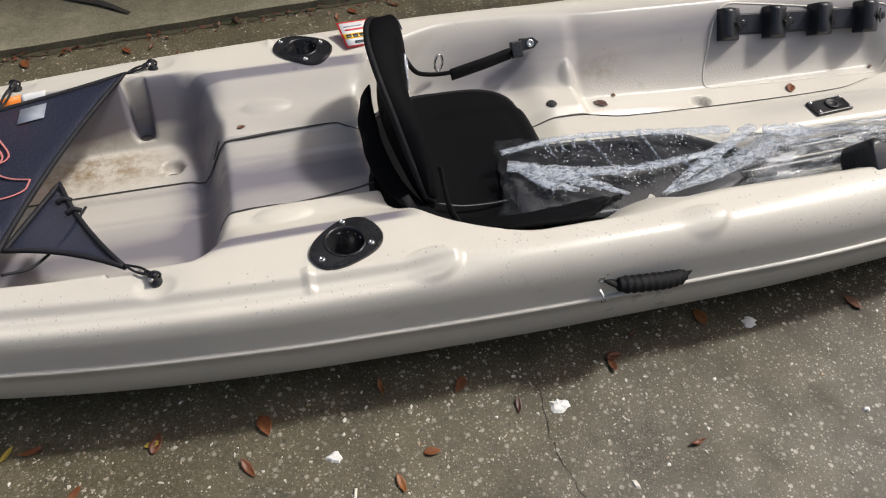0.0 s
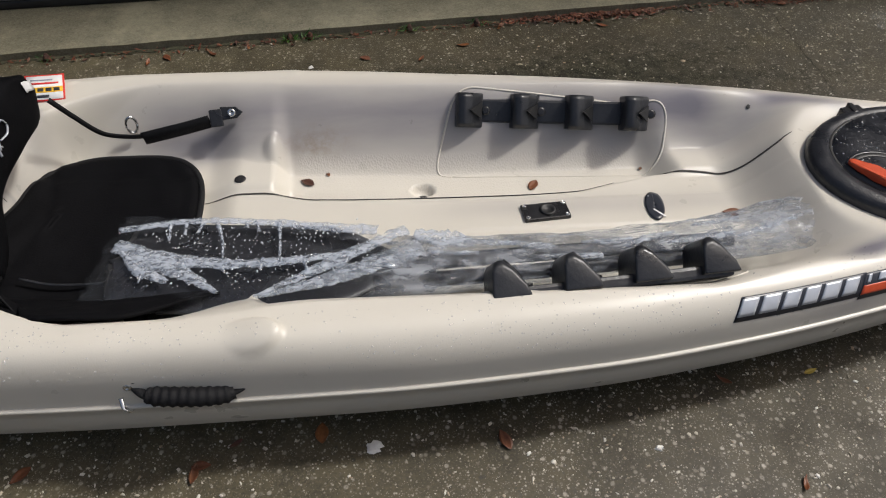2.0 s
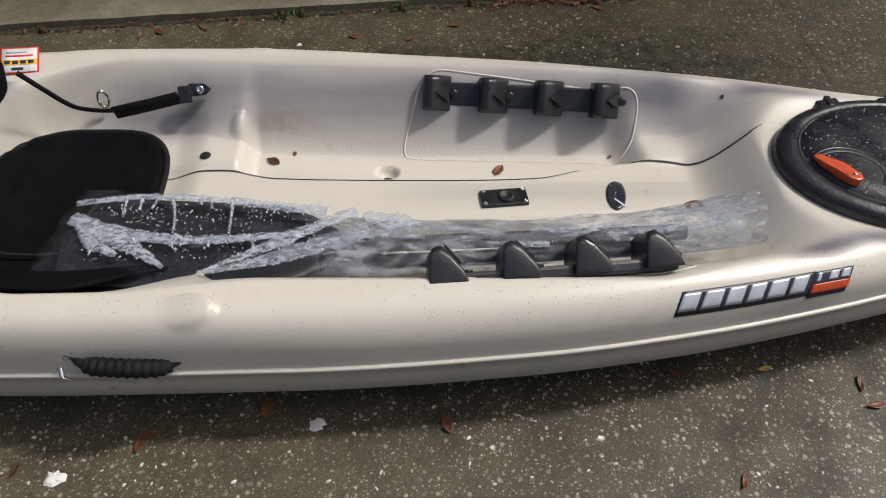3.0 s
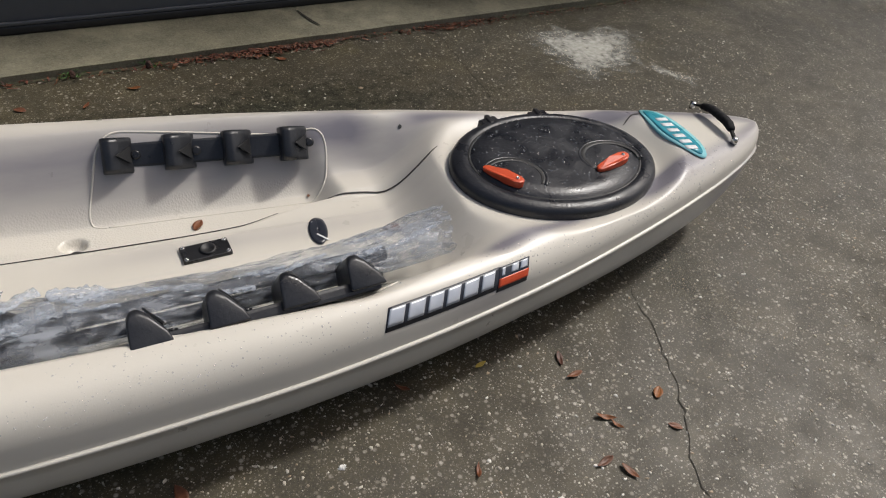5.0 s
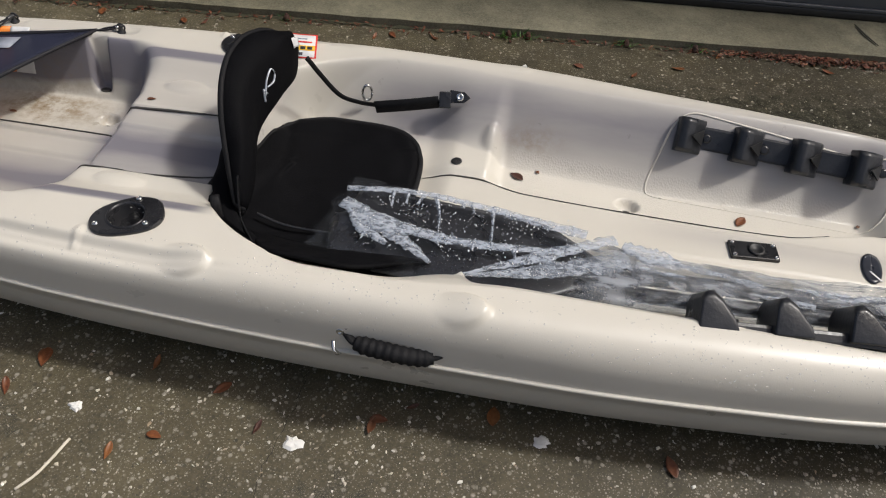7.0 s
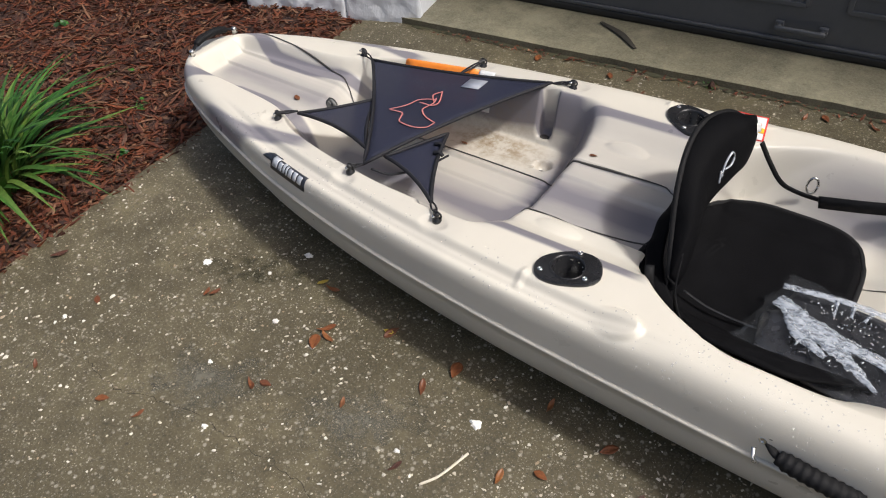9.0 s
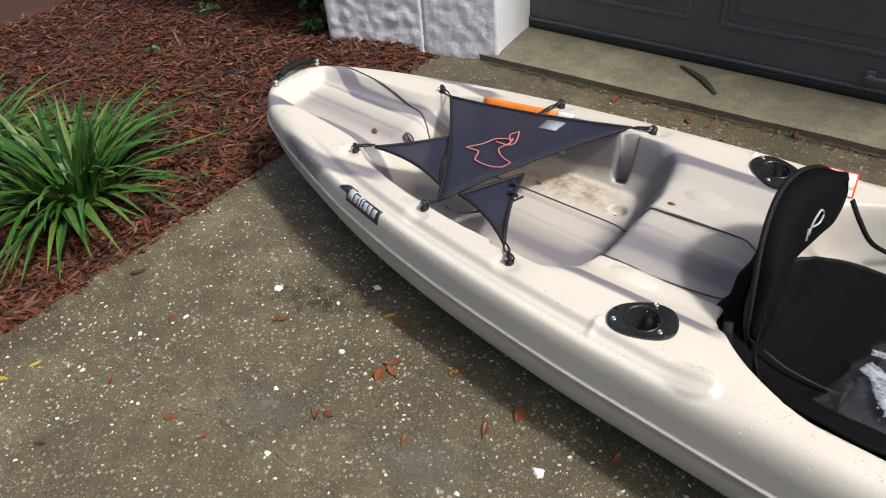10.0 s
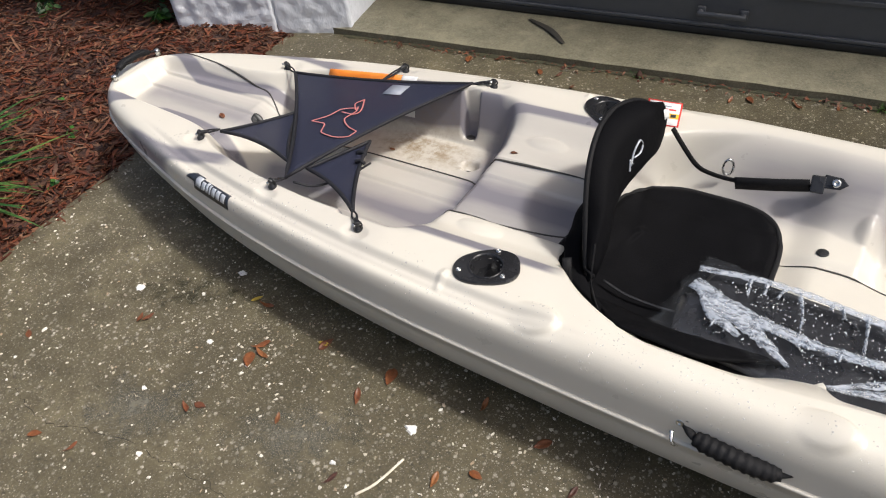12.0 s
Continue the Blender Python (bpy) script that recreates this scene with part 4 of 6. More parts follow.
def rod_holder(sign):
    cx, cy = -0.575, -0.284
    tri = [(-0.573, -0.240), (-0.616, -0.314), (-0.535, -0.296)]
    out = []
    for k in range(48):
        a = 2 * math.pi * k / 48
        u = 0.062 * math.copysign(abs(math.cos(a)) ** 0.8, math.cos(a))
        v = 0.044 * math.copysign(abs(math.sin(a)) ** 0.8, math.sin(a)) * (1 + 2.2 * u)
        out.append((cx + u * math.cos(0.52) - v * math.sin(0.52), cy + u * math.sin(0.52) + v * math.cos(0.52)))
    z = float(deck_z(cx, cy)) - 0.002
    bm = bmesh.new()
    rings = []
    for scale, h in ((1.0, 0.0), (1.0, 0.0045), (0.965, 0.0070), (0.0, 0.0075), (0.0, 0.0)):
        ring = []
        for k, (x, y) in enumerate(out):
            a = 2 * math.pi * k / 48 + 0.52
            if scale:
                qx, qy = cx + (x - cx) * scale, cy + (y - cy) * scale
            else:
                qx, qy = cx + 0.031 * math.cos(a), cy + 0.031 * math.sin(a)
            base = float(deck_z(qx, qy)) if scale else float(deck_z(cx, cy))
            ring.append(bm.verts.new((qx, sign * qy, base + h)))
        rings.append(ring)
    for r1, r2 in zip(rings, rings[1:]):
        for k in range(48):
            bm.faces.new((r1[k], r1[(k + 1) % 48], r2[(k + 1) % 48], r2[k]))
    plate = part("rod_holder", bm, BLACK, kayak, "flush black plastic rod holder", smooth=False)
    bm = bmesh.new()
    lathe(bm, [(0.0345, 0.006), (0.034, 0.0105), (0.0325, 0.0120), (0.0305, 0.0110), (0.0285, 0.008), (0.0265, -0.050), (0.001, -0.051)], (cx, sign * cy, z), 32, foot=False)
    part("socket", bm, BLACK, plate)
    for x, y in tri:
        screw("screw", Matrix.Translation((x, sign * y, float(deck_z(x, y)) + 0.007)), plate)


rod_holder(1)
rod_holder(-1)


def rod_rest(side):
    """Strip of four wedge teeth screwed to the cockpit wall."""
    n = deck_normal(0.6, 0.258 * side, 0.02)
    e1 = Vector((1, -0.088 * side, 0)).normalized()
    e2 = n.cross(e1).normalized()
    if e2.z < 0:
        e2 = -e2
    c = Vector(on_deck(0.60, (0.258 if side > 0 else 0.270) * side))
    M = Matrix(((e1.x, e2.x, n.x, c.x), (e1.y, e2.y, n.y, c.y), (e1.z, e2.z, n.z, c.z), (0, 0, 0, 1)))
    if side < 0:
        M = M @ Matrix.Diagonal((1.0, 1.15, 1.3, 1.0))
    bm = bmesh.new()
    box(bm, (0.42, 0.050, 0.018), M @ pose(0, 0.0, 0.004), 0.005)
    base = part("rod_rest", bm, RUBBER, kayak, "wet black rod rest strip with four wedge teeth", smooth=False)
    for k in range(4):
        x0 = -0.210 + k * 0.120
        bm = bmesh.new()
        rows = []
        for yy, sc in ((-0.037, 0.82), (-0.030, 1.0), (0.030, 1.0), (0.037, 0.84)):
            ring = [(x0, 0.0), (x0 + 0.001, 0.040 * sc), (x0 + 0.006, 0.047 * sc), (x0 + 0.018, 0.049 * sc), (x0 + 0.034, 0.040 * sc), (x0 + 0.058, 0.016 * sc), (x0 + 0.066, 0.0)]
            rows.append([bm.verts.new((px, yy, pz)) for px, pz in ring])
        for a, b in zip(rows, rows[1:]):
            for j in range(len(a)):
                bm.faces.new((a[j], a[(j + 1) % len(a)], b[(j + 1) % len(a)], b[j]))
        bm.faces.new(rows[0][::-1])
        bm.faces.new(rows[-1])
        bmesh.ops.transform(bm, matrix=M, verts=bm.verts)
        bmesh.ops.bevel(bm, geom=list(bm.edges), offset=0.0035, segments=2, affect='EDGES', profile=0.6)
        tooth = part("tooth", bm, RUBBER, base)
        bm = bmesh.new()
        prism(bm, [(x0 + 0.022, 0.0), (x0 + 0.060, 0.017), (x0 + 0.060, -0.017)], 0, 0.003)
        bmesh.ops.transform(bm, matrix=M @ pose(x0 + 0.040, 0, 0.0385, 0, 44, 0) @ pose(-x0 - 0.040, 0, 0), verts=bm.verts)
        part("notch", bm, SEAL, tooth, "dark arrow-shaped notch", smooth=False)
        if k != 2:
            bm = bmesh.new()
            lathe(bm, [(0.010, 0.0), (0.010, 0.003), (0.006, 0.004)], (0, 0, 0), 14)
            bmesh.ops.transform(bm, matrix=M @ pose(x0 + 0.066, 0, 0.014), verts=bm.verts)
            part("screw_cap", bm, BLACK, tooth)


rod_rest(1)
rod_rest(-1)


def side_handle(x0, y0, z0, x1, y1, z1):
    pts = [(x0, y0 + 0.012, z0), (x0 + 0.025, y0 - 0.006, z0 - 0.006), ((x0 + x1) / 2, (y0 + y1) / 2 - 0.014, (z0 + z1) / 2 - 0.004), (x1 - 0.03, y1 - 0.008, z1 - 0.006), (x1, y1 + 0.010, z1)]
    p = resample(pts, 60)
    grip = tube("carry_handle", p[9:50], 0.0155, WEB, kayak, n=0, seg=14, flat=0.9, label="ribbed black rubber side carry handle",
                taper=lambda s: (0.72 + 0.28 * min(1, 9 * min(s, 1 - s))) * (1 + 0.085 * math.sin(s * 64)))
    tube("handle_strap", p, 0.0075, WEB, grip, n=0, seg=8, flat=0.5)
    for q, t in ((p[0], -1), (p[-1], 1)):
        bm = bmesh.new()
        box(bm, (0.034, 0.010, 0.026), Matrix.Translation(Vector(q) + Vector((0.004 * t, 0.001, 0))) @ pose(0, 0, 0, 20, 12 * t, -4), 0.004)
        part("handle_lug", bm, BLACK, grip)
        screw("bolt", Matrix.Translation(Vector(q) + Vector((0.004 * t, -0.007, 0.003))) @ pose(0, 0, 0, 75, 0, 0), grip, 0.007)
    return grip


side_handle(-0.166, -0.402, 0.226, 0.012, -0.393, 0.212)
tube("tie_tape", [(-0.178, -0.413, 0.224), (-0.172, -0.425, 0.214), (-0.165, -0.422, 0.203), (-0.172, -0.418, 0.196)], 0.0035, STEEL, kayak, 12, 6, flat=0.3, label="twist of clear tape on the handle end")


def end_handle(x, y0, y1, z, bow):
    p = resample([(x, y0, z), (x + 0.01 * bow, y0 * 0.6 + y1 * 0.4, z + 0.016), (x + 0.01 * bow, y0 * 0.35 + y1 * 0.65, z + 0.016), (x, y1, z)], 40)
    grip = tube("carry_handle", p[6:34], 0.0125, WEB, kayak, n=0, seg=12, flat=0.8, label="black rubber end carry handle",
                taper=lambda s: (0.7 + 0.3 * min(1, 8 * min(s, 1 - s))) * (1 + 0.06 * math.sin(s * 48)))
    tube("handle_strap", p, 0.006, WEB, grip, n=0, seg=8, flat=0.5)
    for q in (p[0], p[-1]):
        bm = bmesh.new()
        lathe(bm, [(0.008, -0.012), (0.008, 0.002), (0.006, 0.005), (0.003, 0.006)], q, 14)
        part("handle_bolt", bm, STEEL, grip, "steel bolt through the handle end")


end_handle(1.765, 0.095, -0.068, float(deck_z(1.765, 0.06)) + 0.012, 1)
end_handle(-1.885, 0.092, -0.066, float(deck_z(-1.885, 0.05)) + 0.012, -1)


def hatch():
    cx, cy, a, b = 1.308, -0.010, 0.245, 0.184
    z = 0.268
    bm = bmesh.new()
    prof = [(1.0, -0.055), (1.0, 0.012), (0.985, 0.020), (0.955, 0.0255), (0.90, 0.029), (0.845, 0.030), (0.835, 0.0265), (0.815, 0.0265), (0.805, 0.0315), (0.6, 0.0335), (0.3, 0.0345), (0.02, 0.035)]
    seg = 96
    lathe(bm, prof, (cx, cy, z), seg, a, b)
    lid = part("hatch_lid", bm, LID, kayak, "wet black oval hatch lid")
    for px, py, turn, rx, ry, ox, oy, a0, a1 in ((1.147, -0.063, -58, 0.062, 0.058, 0.030, 0.002, -45, 150), (1.410, -0.076, 15, 0.066, 0.054, 0.018, 0.030, -20, 215)):
        arc = [Vector((rx * math.cos(radians(q)), ry * math.sin(radians(q)), 0)) for q in np.linspace(a0, a1, 28)]
        tube("thumb_recess", [(px + ox + q.x, py + oy + q.y, z + 0.0338) for q in arc], 0.0075, SEAL, lid, n=0, seg=8, flat=0.22, label="dark moulded finger recess", taper=lambda s: 0.25 + 0.75 * math.sin(math.pi * s) ** 0.6)
        tube("recess_rim", [(px + ox + 1.13 * q.x, py + oy + 1.13 * q.y, z + 0.0338) for q in arc], 0.0035, LID, lid, n=0, seg=8, flat=0.5)
        bm = bmesh.new()
        outline = [(-0.049, -0.004), (-0.044, -0.010), (-0.020, -0.015), (0.012, -0.015), (0.034, -0.014), (0.045, -0.009), (0.049, 0.0), (0.045, 0.009), (0.034, 0.013), (0.0, 0.011), (-0.044, 0.006)]
        prism(bm, outline, 0.0, 0.017, bevel=0.004)
        for v in bm.verts:
            if v.co.z > 0.01:
                v.co.z -= 0.008 * max(0, -v.co.x / 0.046)
        bmesh.ops.transform(bm, matrix=pose(px, py, z + 0.034, 0, 0, turn), verts=bm.verts)
        latch = part("latch", bm, ORANGE, lid, "orange plastic turn latch", smooth=False)
        hx = 0.033
        screw("latch_pin", pose(px, py, z + 0.0505, 0, 0, turn) @ Matrix.Translation((hx, 0, 0)), latch, 0.004)
    for x, y in ((1.225, 0.158), (1.357, 0.162)):
        bm = bmesh.new()
        box(bm, (0.048, 0.030, 0.026), pose(x, y, z + 0.012, 0, 0, 4 if x > 1.3 else 14), 0.004)
        box(bm, (0.012, 0.034, 0.030), pose(x, y + 0.004, z + 0.014), 0.003)
        part("hinge", bm, BLACK, lid, smooth=False)
    pts = [(cx + 0.825 * a * math.cos(t), cy + 0.825 * b * math.sin(t), z + 0.0268) for t in np.linspace(0, 2 * math.pi, 80)]
    tube("lid_groove", pts, 0.004, SEAL, lid, n=0, seg=6, flat=0.4)


hatch()


def deck_patch(name, corners, mat, parent, lift, label="", n=8, thick=0.001):
    """A thin print on the deck: a grid between four plan corners (in order round)."""
    c = [np.array(p, float) for p in corners]
    g = np.zeros((n, n, 3))
    for i, u in enumerate(np.linspace(0, 1, n)):
        for j, v in enumerate(np.linspace(0, 1, n)):
            p = (1 - u) * (1 - v) * c[0] + u * (1 - v) * c[1] + u * v * c[2] + (1 - u) * v * c[3]
            g[i, j] = on_deck(p[0], p[1], lift)
    return sheet_solid(name, g, thick, mat, parent, label)


def side_patch(name, x0, x1, d0, d1, slant, mat, parent, lift, label="", side=-1, nx=8):
    """A thin print on the rolled gunwale: along x, and d in from the edge."""
    g = np.zeros((nx, 7, 3))
    for i, u in enumerate(np.linspace(0, 1, nx)):
        for j, v in enumerate(np.linspace(0, 1, 7)):
            x, d = x0 + (x1 - x0) * u + slant * v, d0 + (d1 - d0) * v
            y = side * (float(half_width(x)) - d)
            n = deck_normal(x, y, 0.002)
            g[i, j] = Vector(on_deck(x, y)) + n * lift
    return sheet_solid(name, g, 0.001, mat, parent, label)


logo = side_patch("side_logo", 0.792, 1.028, 0.0045, 0.0275, 0.012, INK, kayak, 0.0010, "dark slanted side logo with silver and orange shapes", nx=30)
x = 0.796
for w in (0.039, 0.041, 0.038, 0.036, 0.040, 0.036):
    side_patch("logo_bar", x, x + w - 0.008, 0.0075, 0.0245, 0.010, SILVER, logo, 0.0020)
    x += w
side_patch("side_logo_end", 1.026, 1.098, 0.0030, 0.0265, 0.012, INK, logo, 0.0012, nx=12)
for k in range(3):
    side_patch("logo_bar", 1.039 + 0.022 * k, 1.056 + 0.022 * k if k else 1.046, 0.0150, 0.0245, 0.005, SILVER, logo, 0.0024, nx=4)
side_patch("logo_bar", 1.029, 1.099, 0.0055, 0.0125, 0.004, ORANGE, logo, 0.0024, nx=12)

stern_logo = side_patch("stern_logo", -1.345, -1.214, 0.0025, 0.0215, 0.004, INK, kayak, 0.0012, "dark blue and silver stern logo", nx=20)
side_patch("logo_wing", -1.378, -1.330, 0.0080, 0.0200, 0.020, INK, stern_logo, 0.0010)
side_patch("logo_wing", -1.362, -1.325, 0.0180, 0.0270, 0.012, INK, stern_logo, 0.0014)
for k, (w, hi) in enumerate(((0.022, 0.0225), (0.015, 0.016), (0.010, 0.0205), (0.008, 0.0185), (0.015, 0.016), (0.015, 0.016), (0.016, 0.015))):
    x0 = -1.338 + (0, 0.024, 0.041, 0.053, 0.063, 0.080, 0.098)[k]
    side_patch("logo_bar", x0, x0 + w - 0.002, 0.0050, hi, 0.004, SILVER, stern_logo, 0.0022, nx=4)


def deck_ellipse(name, cx, cy, a, b, turn, mat, parent, lift, label="", n=40, thick=0.0012):
    ring, m = [], 5
    g = np.zeros((m, n, 3))
    for i, r in enumerate(np.linspace(1.0, 0.02, m)):
        for j in range(n):
            t = 2 * math.pi * j / (n - 1)
            u, v = a * r * math.cos(t), b * r * math.sin(t)
            x = cx + u * math.cos(turn) - v * math.sin(turn)
            y = cy + u * math.sin(turn) + v * math.cos(turn)
            g[i, j] = on_deck(x, y, lift)
    return sheet_solid(name, g, thick, mat, parent, label)


bow_logo = deck_ellipse("bow_logo", 1.640, 0.010, 0.112, 0.036, radians(97), TEAL_RIM, kayak, 0.0026, "pale teal oval bow logo with white shapes")
deck_ellipse("logo_field", 1.640, 0.010, 0.100, 0.026, radians(97), TEAL, bow_logo, 0.0034)
for k in range(6):
    yy = 0.065 - 0.024 * k
    deck_patch("logo_bar", [(1.626, yy), (1.655, yy - 0.004), (1.655, yy - 0.017), (1.626, yy - 0.013)], WHITE_STICKER, bow_logo, 0.0042, n=4)
oval = deck_ellipse("badge", 0.774, 0.005, 0.043, 0.019, radians(82), INK, kayak, 0.0020, "small black oval badge with white shapes")
deck_patch("badge_bar", [(0.766, -0.030), (0.770, -0.031), (0.786, -0.008), (0.782, -0.006)], WHITE_STICKER, oval, 0.0030, n=4)
deck_patch("badge_bar", [(0.784, -0.030), (0.788, -0.029), (0.770, -0.005), (0.766, -0.007)], WHITE_STICKER, oval, 0.0034, n=4)
for k in range(3):
    deck_patch("badge_bar", [(0.766, 0.008 + 0.011 * k), (0.783, 0.010 + 0.011 * k), (0.783, 0.014 + 0.011 * k), (0.766, 0.012 + 0.011 * k)], WHITE_STICKER, oval, 0.0030, n=4)

M = deck_pose(0.548, -0.002, 5, 0.0)
bm = bmesh.new()
box(bm, (0.094, 0.046, 0.009), M @ pose(0, 0, 0.003), 0.003)
plate = part("flush_mount", bm, BLACK, kayak, "black flush mounting plate with four steel screws", smooth=False)
for sx in (-1, 1):
    for sy in (-1, 1):
        screw("screw", M @ pose(0.040 * sx, 0.017 * sy, 0.0075), plate, 0.0045)
bm = bmesh.new()
lathe(bm, [(0.016, 0.0), (0.016, 0.004), (0.012, 0.005), (0.010, 0.001)], (0, 0, 0), 20)
bmesh.ops.transform(bm, matrix=M @ pose(0.004, 0, 0.007), verts=bm.verts)
part("mount_socket", bm, SEAL, plate)

for x, y, r in ((-0.062, 0.128, 0.0115), (-1.437, 0.008, 0.015), (1.027, 0.22, 0.004), (-0.062, -0.128, 0.0115)):
    deck_ellipse("drain_hole", x, y, r, r, 0, SEAL, kayak, 0.0012, "dark drain hole", n=20)
# shaded bottoms of these recesses, painted as flat dark discs
deck_ellipse("drain_hole", 0.313, 0.126, 0.010, 0.008, 0, RECESS_SHADE, kayak, 0.001, n=20)
deck_ellipse("drain_hole", -0.872, 0.140, 0.011, 0.008, 0, RECESS_SHADE, kayak, 0.001, n=20)
deck_ellipse("drain_hole", -0.918, 0.232, 0.012, 0.009, 0, RECESS_SHADE, kayak, 0.001, n=20)
deck_ellipse("drain_hole", -0.772, 0.085, 0.010, 0.006, 0.5, RECESS_SHADE, kayak, 0.001, n=20)

# warning label on the tank well's wall
lab = deck_patch("warning_label", [(-1.335, 0.178), (-1.125, 0.216), (-1.122, 0.252), (-1.330, 0.212)], ORANGE_STICKER, kayak, 0.0022, "orange warning label on the well's wall")
deck_patch("label_field", [(-1.124, 0.216), (-1.080, 0.221), (-1.078, 0.258), (-1.121, 0.252)], WHITE_STICKER, lab, 0.0022)
for k in range(3):
    deck_patch("print_bar", [(-1.31 + 0.06 * k, 0.193 + 0.011 * k), (-1.27 + 0.06 * k, 0.200 + 0.011 * k), (-1.27 + 0.06 * k, 0.203 + 0.011 * k), (-1.31 + 0.06 * k, 0.196 + 0.011 * k)], WHITE_STICKER, lab, 0.0032, n=4)

# eyelets for the net
EYES = {"f1": (-0.877, 0.293), "f2": (-1.136, 0.284), "f3": (-1.455, 0.174), "n1": (-0.868, -0.289), "n2": (-1.127, -0.257), "n3": (-1.437, -0.174)}
for key, (x, y) in EYES.items():
    bm = bmesh.new()
    lathe(bm, [(0.010, -0.002), (0.010, 0.004), (0.006, 0.007), (0.005, 0.015), (0.007, 0.017), (0.003, 0.019)], on_deck(x, y), 14)
    eye = part("eyelet", bm, BLACK, kayak, "small black lashing eyelet")
    c = on_deck(x, y, 0.013)
    tube("eyelet_ring", [c + np.array([0.009 * math.cos(t), 0.003, 0.008 * math.sin(t)]) for t in np.linspace(0, 6.28, 14)], 0.0022, BLACK, eye, n=0, seg=6)
    bm = bmesh.new()
    lathe(bm, [(0.0045, 0), (0.004, 0.003), (0.002, 0.004)], on_deck(x - 0.004, y - 0.005, 0.014), 10)
    part("rivet", bm, STEEL, eye)


# ---- cargo net on the tank well ----
def build_net():
    net = thing("cargo_net", "dark navy mesh cargo net hooked over the tank well", "cargo net")

    def panel(name, a, b, c, pull=(0.02, 0.02, 0.02), z=0.282, dip=0.010, n=16):
        a, b, c = [np.array(p, float) for p in (a, b, c)]
        mid = (a + b + c) / 3

        def side(p, q, k):
            m = (p + q) / 2
            inw = (mid - m) / np.linalg.norm(mid - m)
            return lambda t: p + (q - p) * t + inw * k * 4 * t * (1 - t)
        ab, bc, ca = side(a, b, pull[0]), side(b, c, pull[1]), side(c, a, pull[2])
        g = np.zeros((n, n, 3))
        for i, u in enumerate(np.linspace(0, 1, n)):
            p, q = ab(u), ca(1 - u)
            for j, v in enumerate(np.linspace(0, 1, n)):
                pt = p + (q - p) * v + (bc(v) - (b + (c - b) * v)) * u
                inner = 27 * v * (1 - v) * u * (1 - u) * 0.25
                g[i, j] = (pt[0], pt[1], z - dip * inner)
        ob = sheet_solid(name, g, 0.0012, NET, net)
        loop = [g[i, 0] for i in range(n)] + [g[-1, j] for j in range(1, n)] + [g[i, -1] for i in range(n - 2, -1, -1)]
        tube("edge_binding", [np.array(p) + (0, 0, 0.001) for p in loop], 0.0045, CORD, net, n=0, seg=7)
        return ob

    F3, F1, N2 = (-1.400, 0.148), (-0.930, 0.280), (-1.117, -0.224)
    panel("net_panel", F3, F1, N2, (0.014, 0.016, 0.012), 0.283)
    panel("net_wing", (-1.400, -0.140), (-1.272, 0.010), (-1.155, -0.169), (0.006, 0.012, 0.018), 0.276)
    panel("net_wing", (-0.915, -0.246), (-1.030, -0.024), (-1.100, -0.170), (0.010, 0.0, 0.014), 0.276)
    for corner, key in ((F3, "f3"), (F1, "f1"), (N2, "n2"), ((-1.400, -0.140), "n3"), ((-0.915, -0.246), "n1"), ((-1.156, 0.205), "f2")):
        ex, ey = EYES[key]
        e = on_deck(ex, ey, 0.016)
        c = np.array([corner[0], corner[1], 0.283])
        s = np.cross(e - c, (0, 0, 1))
        s = s / (np.linalg.norm(s) + 1e-9)
        for q in (-1, 1):
            tube("bungee", [c, (c + e) / 2 + s * 0.005 * q, e], 0.0022, CORD, net, 12, 6)
        bm = bmesh.new()
        box(bm, (0.024, 0.009, 0.008), look(e, c + (e - c) * 0.2).normalized() @ pose(0, 0, -0.006, 0, 90, 0), 0.003)
        part("hook", bm, BLACK, net, "black plastic hook")
    tube("bungee", [(-1.095, -0.225, 0.280), (-1.06, -0.20, 0.262), (-1.02, -0.145, 0.258), (-0.985, -0.085, 0.27)], 0.0025, CORD, net, 24, 6)
    for p in ((-1.018, -0.075, 0.278), (-1.0, -0.105, 0.279)):
        tube("cord_knot", [np.array(p) + d for d in ((-0.012, 0, 0), (0, 0.004, 0.004), (0.012, 0.002, 0))], 0.0045, CORD, net, 8, 6)

    # stitched bird-like mark: plain strokes
    def stroke(pts, w=0.0019):
        p = resample(pts, 30)
        g = [(q[0], q[1], 0.2865) for q in p]
        tube("stitched_line", g, w, PINK, net, n=0, seg=5, flat=0.3, label="coral stitched outline")
    stroke([(-1.205, -0.022), (-1.178, 0.018), (-1.170, 0.045), (-1.150, 0.062), (-1.130, 0.070)])
    stroke([(-1.205, -0.022), (-1.170, -0.018), (-1.150, -0.052), (-1.120, -0.055), (-1.080, -0.038), (-1.075, -0.014)])
    stroke([(-1.075, -0.014), (-1.105, -0.006), (-1.135, 0.022), (-1.128, 0.055), (-1.135, 0.075)])
    stroke([(-1.160, 0.040), (-1.128, 0.042), (-1.118, 0.056), (-1.140, 0.108)])
    stroke([(-1.140, 0.108), (-1.150, 0.085), (-1.132, 0.060)])
    # printed care patch
    g = np.array([[(-1.115 + 0.045 * i, 0.150 + 0.012 * i + 0.045 * j, 0.2860) for j in (0, 1)] for i in (0, 1)])
    patch = sheet_solid("care_patch", g, 0.001, GREY_PRINT, net, "grey printed care patch")
    return net


build_net()


